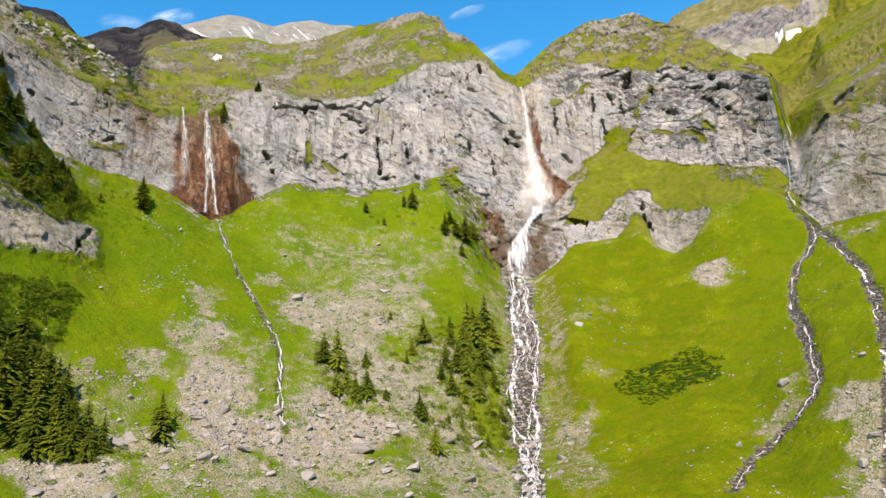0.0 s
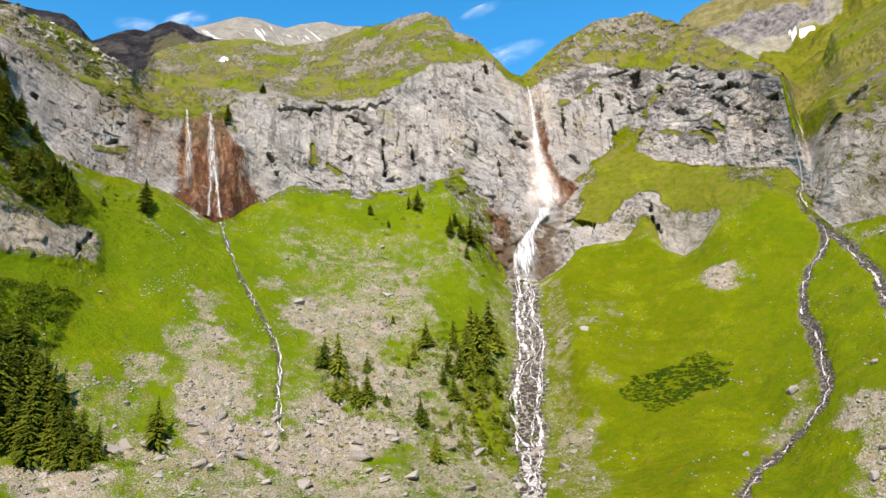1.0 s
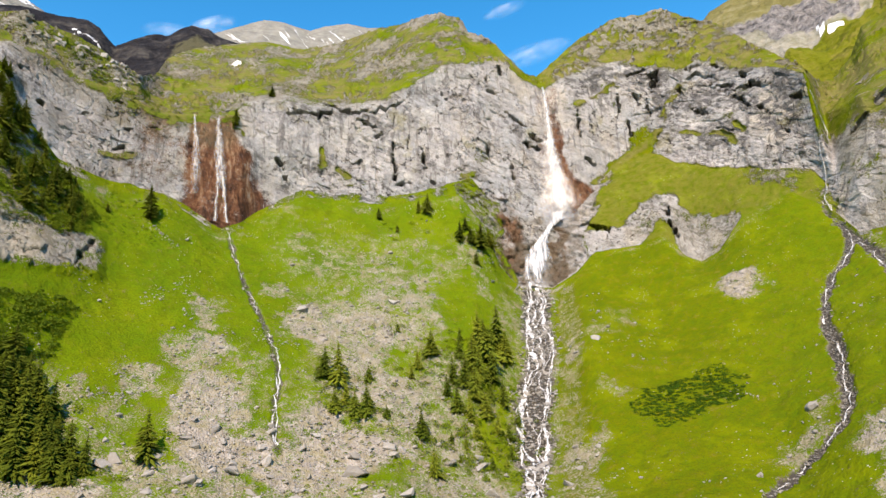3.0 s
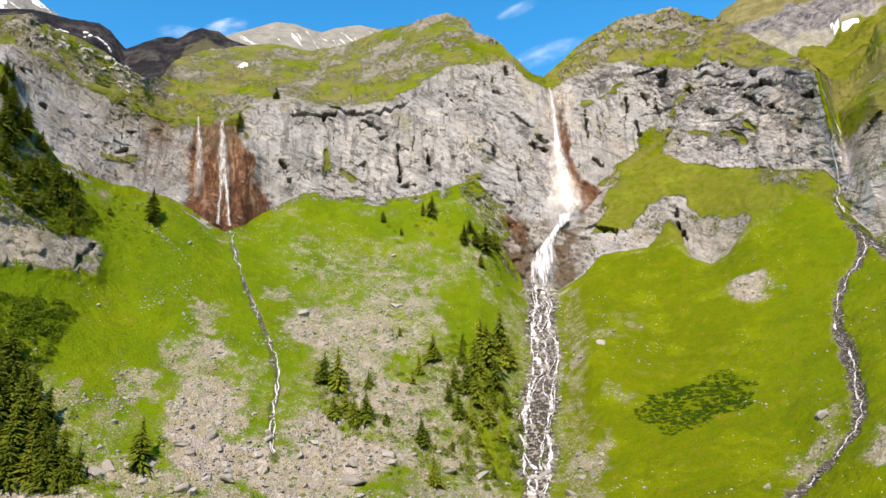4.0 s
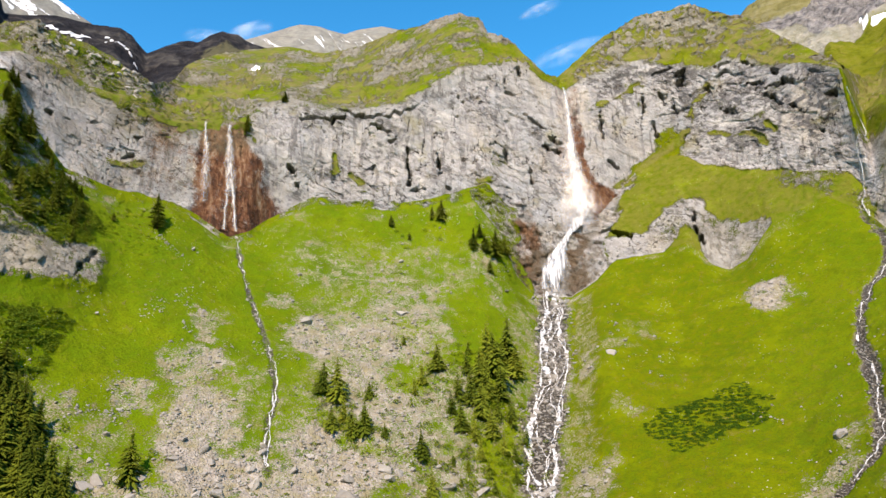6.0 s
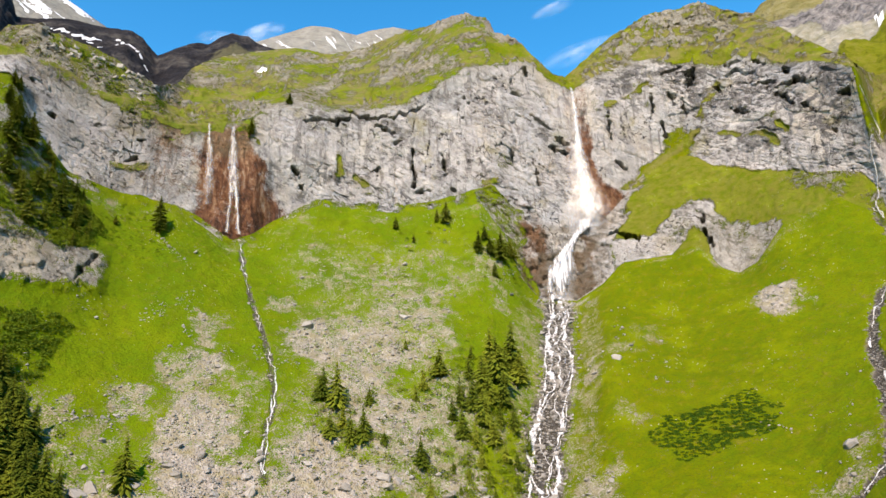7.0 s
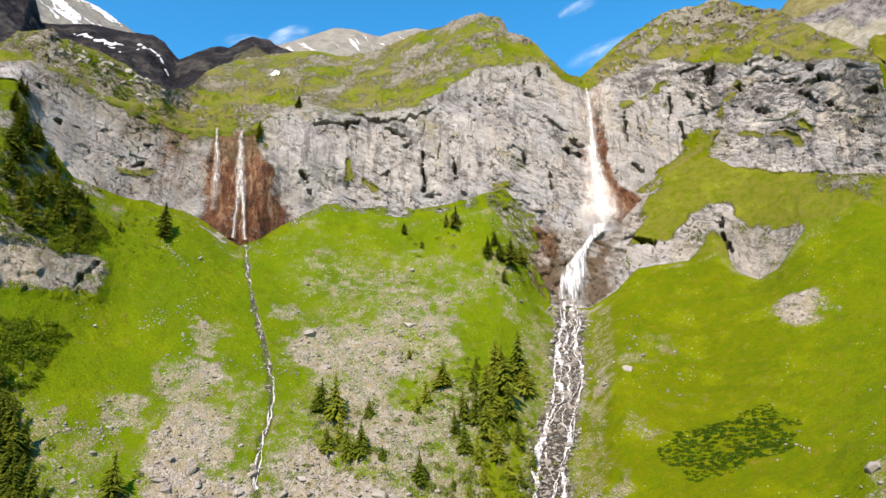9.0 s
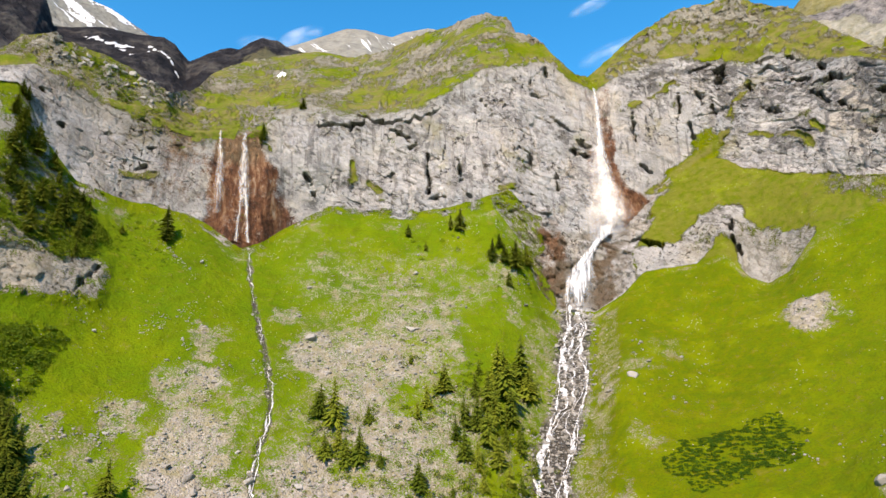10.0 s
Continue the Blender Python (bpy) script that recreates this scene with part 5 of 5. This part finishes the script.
def undergrowth(places, label, pool=BUSHES):
    """Smaller shrubs between the others, joined."""
    verts, faces = [], []
    for at in places:
        x, y, size = at[:3]
        me = pool[int(rng.integers(4))]
        z, turn = (on_land(x, y) if len(at) < 4 else at[3]) - 0.1, rng.uniform(0, 6.28)
        c, sn, base = math.cos(turn) * size, math.sin(turn) * size, len(verts)
        verts += [(x + v.co.x * c - v.co.y * sn, y + v.co.x * sn + v.co.y * c, z + v.co.z * size) for v in me.vertices]
        faces += [tuple(base + i for i in f.vertices) for f in me.polygons]
    tagged(new("undergrowth", mesh_of("undergrowth", verts, faces, pool[0].materials[0])), label, "shrubs", kind="stuff")


more, low_ones, hedge = [], [], []
for k in range(1250):
    a, q = rng.uniform(0, 6.283), math.sqrt(rng.uniform(0, 1))
    u, v = 25 * q ** 0.8 * math.cos(a), 16 * q ** 0.8 * math.sin(a)
    x, y, size = 86 + u - 0.05 * v, 270 + v + 0.04 * u, rng.uniform(0.45, 0.95) + 0.3 * (1 - step(0.3, 0.8, q))
    if grain(np.array(x / 6), np.array(y / 6), np.array(0.0), 71) < 0.08 + 0.74 * step(0.5, 1.0, q):
        continue
    if k < 110:
        shrub(x, y, size, "shrubs on the meadow", "low dark green shrub on the meadow", LOW_BUSHES)
    else:
        low_ones.append((x, y, size))
for k in range(760):
    u, v = rng.uniform(-1, 1), rng.uniform(-1, 1)
    x, y, size = -148 + 14 * u - 2 * v, 224 + 15 * v + 6 * u, rng.uniform(0.7, 1.1) * (1 + 1.3 * (rng.random() < 0.25))
    if on_land(x, y) > 107:
        continue
    if k < 90:
        shrub(x, y, size, "shrubs on the steep slope", "dense dark green alder shrub on the steep slope", DARK_BUSHES)
    else:
        hedge.append((x, y, size))
for k in range(420):
    u, v = rng.uniform(-1, 1), rng.uniform(-1, 1)
    x, y, size = -172 + 16 * u, 256 + 22 * v + 8 * u, rng.uniform(0.8, 2.4)
    if on_land(x, y) < 138:
        continue
    if k < 60:
        shrub(x, y, size, "shrubs on the shoulder", "green alder shrub among spruces on the shoulder")
    else:
        more.append((x, y, size))
for _ in range(330):
    more.append((-166 + 12 * rng.uniform(-1, 1), 268 + 15 * rng.uniform(-1, 1), rng.uniform(0.7, 2.3)))
for stand, n, spread_m in ((GROVE_MID, 130, 5), (GROVE_BROOK, 300, 5.5), (TREES_WALL[:10], 30, 4), (GROVE_LEFT, 60, 6)):
    for k in range(n):
        x, y, h = stand[int(rng.integers(len(stand)))]
        x, y, size = x + rng.normal() * spread_m, y + rng.normal() * spread_m, rng.uniform(0.6, 2.0)
        if k < 14:
            shrub(x, y, size, "shrubs round the spruces", "olive green shrub growing round the spruces")
        else:
            more.append((x, y, size))
for _ in range(60):
    more.append((-150 + 14 * rng.uniform(-1, 1), 298 + 14 * rng.uniform(-1, 1), rng.uniform(0.5, 1.1)))
for _ in range(150):
    more.append((-25 + 42 * rng.uniform(-1, 1), 232 + 16 * rng.uniform(-1, 1), rng.uniform(0.4, 1.0)))
for _ in range(70):
    more.append((-30 + 30 * rng.uniform(-1, 1), 275 + 26 * rng.uniform(-1, 1), rng.uniform(0.4, 1.0)))
ledge_bushes = []
for _ in range(230):
    a = rng.uniform(-33.5, -23.2)
    low = float(np.interp(a, [-33.5, -30, -27, -25.5, -23.2], [7.78, 7.76, 7.86, 7.97, 7.84]))
    p = at_row(row_of(rng.uniform(low, 8.16)), a)
    ledge_bushes.append((p.x, p.y, rng.uniform(0.4, 1.2), p.z))
for _ in range(120):
    p = at_row(row_of(rng.uniform(8.1, 8.75)), -36 + 3.2 * rng.normal())
    ledge_bushes.append((p.x, p.y, rng.uniform(0.4, 1.3), p.z))
hill_bushes = []
for _ in range(420):
    p = at_row(row_of(rng.uniform(8.1, 8.9)), rng.uniform(-42, -29))
    if grain(np.array(p.x / 9), np.array(p.y / 9), np.array(p.z / 9), 72) > 0.52:
        hill_bushes.append((p.x, p.y, rng.uniform(0.6, 1.8), p.z))
undergrowth(hill_bushes, "dark green alder bushes on the rocky hilltop", DARK_BUSHES)
for _ in range(200):
    p = at_row(row_of(rng.uniform(8.03, 8.6)), rng.uniform(-22, 24))
    if grain(np.array(p.x / 8), np.array(p.y / 8), np.array(p.z / 8), 73) > 0.56:
        ledge_bushes.append((p.x, p.y, rng.uniform(0.35, 0.95), p.z))
undergrowth(ledge_bushes, "olive bushes on the turf ledges above the cliff")
undergrowth(more, "olive green undergrowth between shrubs and spruces")
undergrowth(hedge, "dark green alder thicket on the steep slope", DARK_BUSHES)
undergrowth(low_ones, "dark green shrub mat on the meadow", LOW_BUSHES)


def stone_mesh(seed):
    """An angular block with worn edges, about one metre across."""
    r = random.Random(seed)
    bm = bmesh.new()
    for _ in range(15):
        d = Vector((r.uniform(-1, 1), r.uniform(-1, 1), r.uniform(-0.75, 0.75)))
        bm.verts.new(d / max(0.55, max(abs(d.x), abs(d.y), abs(d.z) * 1.2)) * 0.5)
    hull = bmesh.ops.convex_hull(bm, input=bm.verts)
    bmesh.ops.delete(bm, geom=[v for v in hull["geom_interior"] if isinstance(v, bmesh.types.BMVert)], context="VERTS")
    bmesh.ops.bevel(bm, geom=bm.edges[:], offset=0.025, segments=1, affect="EDGES")
    bmesh.ops.subdivide_edges(bm, edges=[e for e in bm.edges if e.calc_length() > 0.25], cuts=1)
    for v in bm.verts:
        v.co += v.co.normalized() * 0.05 * noise.noise(v.co * 4 + Vector((seed, 0, 0)))
    me = bpy.data.meshes.new("boulder")
    bm.to_mesh(me)
    bm.free()
    return me


ROUND = [stone_mesh(k) for k in range(8)]
for me in ROUND:
    me.materials.append(STONE)
DARK_ROUND = [me.copy() for me in ROUND]
for me in DARK_ROUND:
    me.materials[0] = WET_STONE


def boulder(x, y, size, group, label, wet_one=False, flat=0.8, turn=None):
    pool = DARK_ROUND if wet_one else ROUND
    ob = tagged(new("boulder", pool[int(rng.integers(8))]), label, "boulder", group)
    ob.location = (x, y, on_land(x, y) + size * 0.1)
    ob.rotation_euler = (rng.uniform(0.1, 0.8), rng.uniform(-0.3, 0.3), rng.uniform(0, 6.28) if turn is None else turn)
    ob.scale = (size * rng.uniform(0.9, 1.4), size * rng.uniform(0.8, 1.2), size * flat * rng.uniform(0.8, 1.2))
    return ob


for x, y, size, text in [(-67, 220, 5.0, "large split grey boulder resting on the scree"), (-31, 232, 7.0, "broad pale slab of rock on the scree"), (-100, 207, 4.5, "pale grey boulder in the grass"), (-94, 212, 4.5, "whitish angular boulder in the grass"), (8, 257, 4.2, "big pale block beside the torrent"), (-2, 252, 3.6, "pale block beside the torrent"), (-88, 214, 3.5, "grey boulder in the grass"), (60, 308, 3.2, "grey boulder on the torrent bank"), (-14, 226, 4.6, "broad grey boulder in the rubble"), (4, 231, 4.2, "grey boulder beside the torrent"), (-22, 221, 3.4, "grey boulder in the rubble"), (-46, 215, 3.8, "pale flat boulder in the rubble"), (12, 240, 4.4, "grey boulder beside the torrent"), (36, 243, 3.6, "grey boulder beside the torrent"), (-56, 211, 3.0, "grey boulder in the rubble")]:
    boulder(x, y, size, "large boulders", text, flat=0.6)


def scatter(mask, n, lo, hi, rows=slice(START[2] + 8, START[6] - 2)):
    """Random places on the land where a mask is strong: rows of x, y, z."""
    cols = slice(39, 39 + FINE)
    area = np.hypot(np.gradient(R0, axis=0), np.gradient(Z0, axis=0)) * R0 * np.abs(np.gradient(A0, axis=1))
    w = (area * mask)[rows, cols].ravel()
    pick = rng.choice(len(w), n, p=w / w.sum())
    get = lambda g: g[rows, cols].ravel()[pick]
    size = lo * (hi / lo) ** (rng.random(n) ** 2.2)
    return get(X1) + rng.uniform(-0.4, 0.4, n), get(Y1) + rng.uniform(-0.4, 0.4, n), get(Z1), size


stony = np.clip(scree - 0.25, 0, 1) * (0.4 + grain(X0 / 5, Y0 / 5, 0 * X0, 51)) * (1 - bed_main) * (1 - step(0.02, 0.3, bed_right))
for x, y, z, s in zip(*scatter(stony * (1 + 3 * (band < 3.5)), 105, 1.3, 4.6)):
    boulder(x, y, s, "boulders on the scree", "grey angular boulder lying on the scree slope")
for x, y, z, s in zip(*scatter(np.clip(bed_main - 0.2, 0, 1) * meadow, 140, 1.3, 3.4)):
    boulder(x, y, s, "boulders in the torrent", "grey washed boulder lying in the torrent bed", s < 1.7)
for k in range(36):
    p = at_row(row_of(rng.uniform(8.62, 8.97) if k < 30 else rng.uniform(8.15, 8.6)), rng.uniform(-41, -29.5))
    block = boulder(p.x, p.y, rng.uniform(1.8, 4.0), "blocks on the hilltop", "pale grey angular block on the rocky hilltop")
    block.location.z = p.z - 0.3
for _ in range(14):
    boulder(40 + rng.normal() * 5, 363 + rng.normal() * 2.5, rng.uniform(1.6, 3.2), "boulders in the torrent", "grey washed boulder lying in the torrent bed")
green = np.clip(0.5 - scree, 0, 1) * step(0.55, 0.8, grain(X0 / 17, Y0 / 17, 0 * X0, 52)) * step(0.45, 0.6, grain(X0 / 5, Y0 / 5, 0 * X0, 54)) * meadow * (1 - 0.6 * step(5, 12, DEG))
green = np.maximum(green, 0.6 * meadow * blobs([(67, 322, 6, 9, 1.0), (73, 300, 6, 10, 0.8), (100, 262, 8, 6, 0.5), (-113, 232, 10, 9, 1.0), (-120, 222, 7, 6, 0.8)]) * step(0.4, 0.6, grain(X0 / 3, Y0 / 3, 0 * X0, 55)))
for x, y, z, s in zip(*scatter(green, 62, 0.7, 2.2)):
    boulder(x, y, s, "stones on the meadow", "pale grey stone lying in the green meadow")


def gravel(name, places, mat, label):
    """Loose stones joined as one mesh."""
    xs, ys, zs, size = places
    bm = bmesh.new()
    bmesh.ops.create_icosphere(bm, subdivisions=1, radius=0.5)
    base = np.array([v.co[:] for v in bm.verts])
    faces = np.array([[v.index for v in f.verts] for f in bm.faces])
    bm.free()
    n, m = len(xs), len(base)
    stretch = rng.uniform(0.55, 1.35, (n, 1, 3)) * np.array([1, 1, 0.7])
    jag = 1 + rng.uniform(-0.28, 0.28, (n, m, 1))
    turn = rng.uniform(0, 6.28, n)
    p = base[None] * jag * stretch * size[:, None, None]
    c, s = np.cos(turn)[:, None], np.sin(turn)[:, None]
    px, py = p[..., 0] * c - p[..., 1] * s, p[..., 0] * s + p[..., 1] * c
    co = np.stack([px + xs[:, None], py + ys[:, None], p[..., 2] + (zs + size * 0.1)[:, None]], -1).reshape(-1, 3)
    fc = (faces[None] + (np.arange(n) * m)[:, None, None]).reshape(-1, 3)
    me = bpy.data.meshes.new(name)
    me.vertices.add(len(co))
    me.vertices.foreach_set("co", co.astype(np.float32).ravel())
    me.loops.add(fc.size)
    me.loops.foreach_set("vertex_index", fc.astype(np.int32).ravel())
    me.polygons.add(len(fc))
    me.polygons.foreach_set("loop_start", np.arange(0, fc.size, 3, dtype=np.int32))
    me.update(calc_edges=True)
    me.materials.append(mat)
    return tagged(new(name, me), label, "stones", kind="stuff")


gravel("scree_stones", scatter(np.clip(stony - 0.05, 0, 1), 5500, 0.3, 1.7), STONE, "loose grey scree stones spread over the slope")
gravel("torrent_stones", scatter(bed_main * meadow, 1700, 0.6, 2.1), STONE, "grey washed stones in the torrent bed")
gravel("torrent_stones", scatter(bed_main * meadow, 2200, 0.4, 1.5), WET_STONE, "dark wet stones in the torrent bed")
gravel("brook_stones", scatter(np.maximum(bed_right, 0.4 * bed_left) * meadow, 900, 0.35, 1.4), STONE, "grey stones lining the stream beds")
gravel("brook_stones", scatter(np.maximum(bed_right, 0.4 * bed_left) * meadow, 3000, 0.35, 1.3), WET_STONE, "dark wet stones lining the stream beds")
gravel("meadow_stones", scatter(green ** 2, 2000, 0.25, 1.2), STONE, "small pale stones strewn over the meadow")

hill_rocks = np.clip(rock - 0.3, 0, 0.6) * (grain(X0 / 12, Y0 / 12, Z0 / 12, 53) > 0.52) * (np.abs(DEG) < 44)
gravel("hill_rocks", scatter(hill_rocks, 1900, 0.35, 2.0, slice(START[8] + 3, START[9] - 1)), STONE, "grey rocks scattered over the green hilltops")

# ---- snow and cloud ----
def snow_material():
    g = Graph("old_snow", 0.6)
    n = g.noise(0.4, 4)
    return g.done(g.ramp(n, [(0.3, (0.75, 0.78, 0.82)), (0.7, (0.92, 0.93, 0.95))]), g.bump(n, 0.4, 0.5))


def cloud_material():
    g = Graph("thin_cloud", 1.0)
    n = g.noise(0.006, 6, 0.6, g.scaled((1, 1, 2.2), (0, -20, 0)), 0.4)
    fac = g.math("MULTIPLY", g.mark("body"), g.span(n, 0.3, 0.75))
    g.put(g.math("MULTIPLY", fac, 0.45), g.shader.inputs["Alpha"])
    return g.done((0.9, 0.92, 0.95))


SNOW, CLOUD = snow_material(), cloud_material()


def cloud(centre, width, height, tilt, dense):
    """A thin fair-weather wisp: a shallow puff far off."""
    c = Vector(centre)
    away = Vector((c.x - PIVOT[0], c.y - PIVOT[1], 0)).normalized()
    side = Vector((away.y, -away.x, 0))
    u, v = np.meshgrid(np.linspace(-1, 1, 40), np.linspace(-1, 1, 20))
    deep = -0.25 * height * (1 - u * u) * (1 - v * v)
    xs = c.x + side.x * u * width + away.x * deep
    ys = c.y + side.y * u * width + away.y * deep
    zs = c.z + v * height + u * tilt
    body = dense * np.clip(1 - u * u - v * v, 0, 1) ** 1.3
    return tagged(sheet("cloud", xs, ys, zs, CLOUD, [("body", body)]), "thin white wisp of cloud in blue sky", "cloud", "clouds", "structure")


cloud((-1760, 3930, 2935), 170, 95, 80, 0.75)
cloud((-2010, 3810, 2850), 170, 70, 20, 0.35)
cloud((305, 4310, 3135), 170, 60, 45, 0.6)
cloud((470, 4295, 2735), 300, 95, 60, 0.45)


def snow_patch(bearing, r, half, deep, label):
    """A patch of old snow lying on the slope."""
    u, v = np.meshgrid(np.linspace(-1, 1, 24), np.linspace(-1, 1, 10))
    shape = np.sqrt(np.clip(1 - u * u, 0.02, 1)) * (0.8 + 0.4 * grain(u * 4 + 5, v * 0, 0 * u, 61))
    ang = np.radians(bearing) + u * half / r
    rr = r + v * deep * shape + u * deep * 0.1
    xs, ys = PIVOT[0] + rr * np.sin(ang), PIVOT[1] + rr * np.cos(ang)
    zs = np.array([[on_land(x, y) for x, y in zip(a, b)] for a, b in zip(xs, ys)]) + 1.0 * (1 - u * u) * (1 - v * v) + 0.1
    return tagged(sheet("snow_patch", xs, ys, zs, SNOW), label, "snow")


snow_patch(-23.2, 470, 3.6, 4.5, "small white snow patch on the upper meadow")
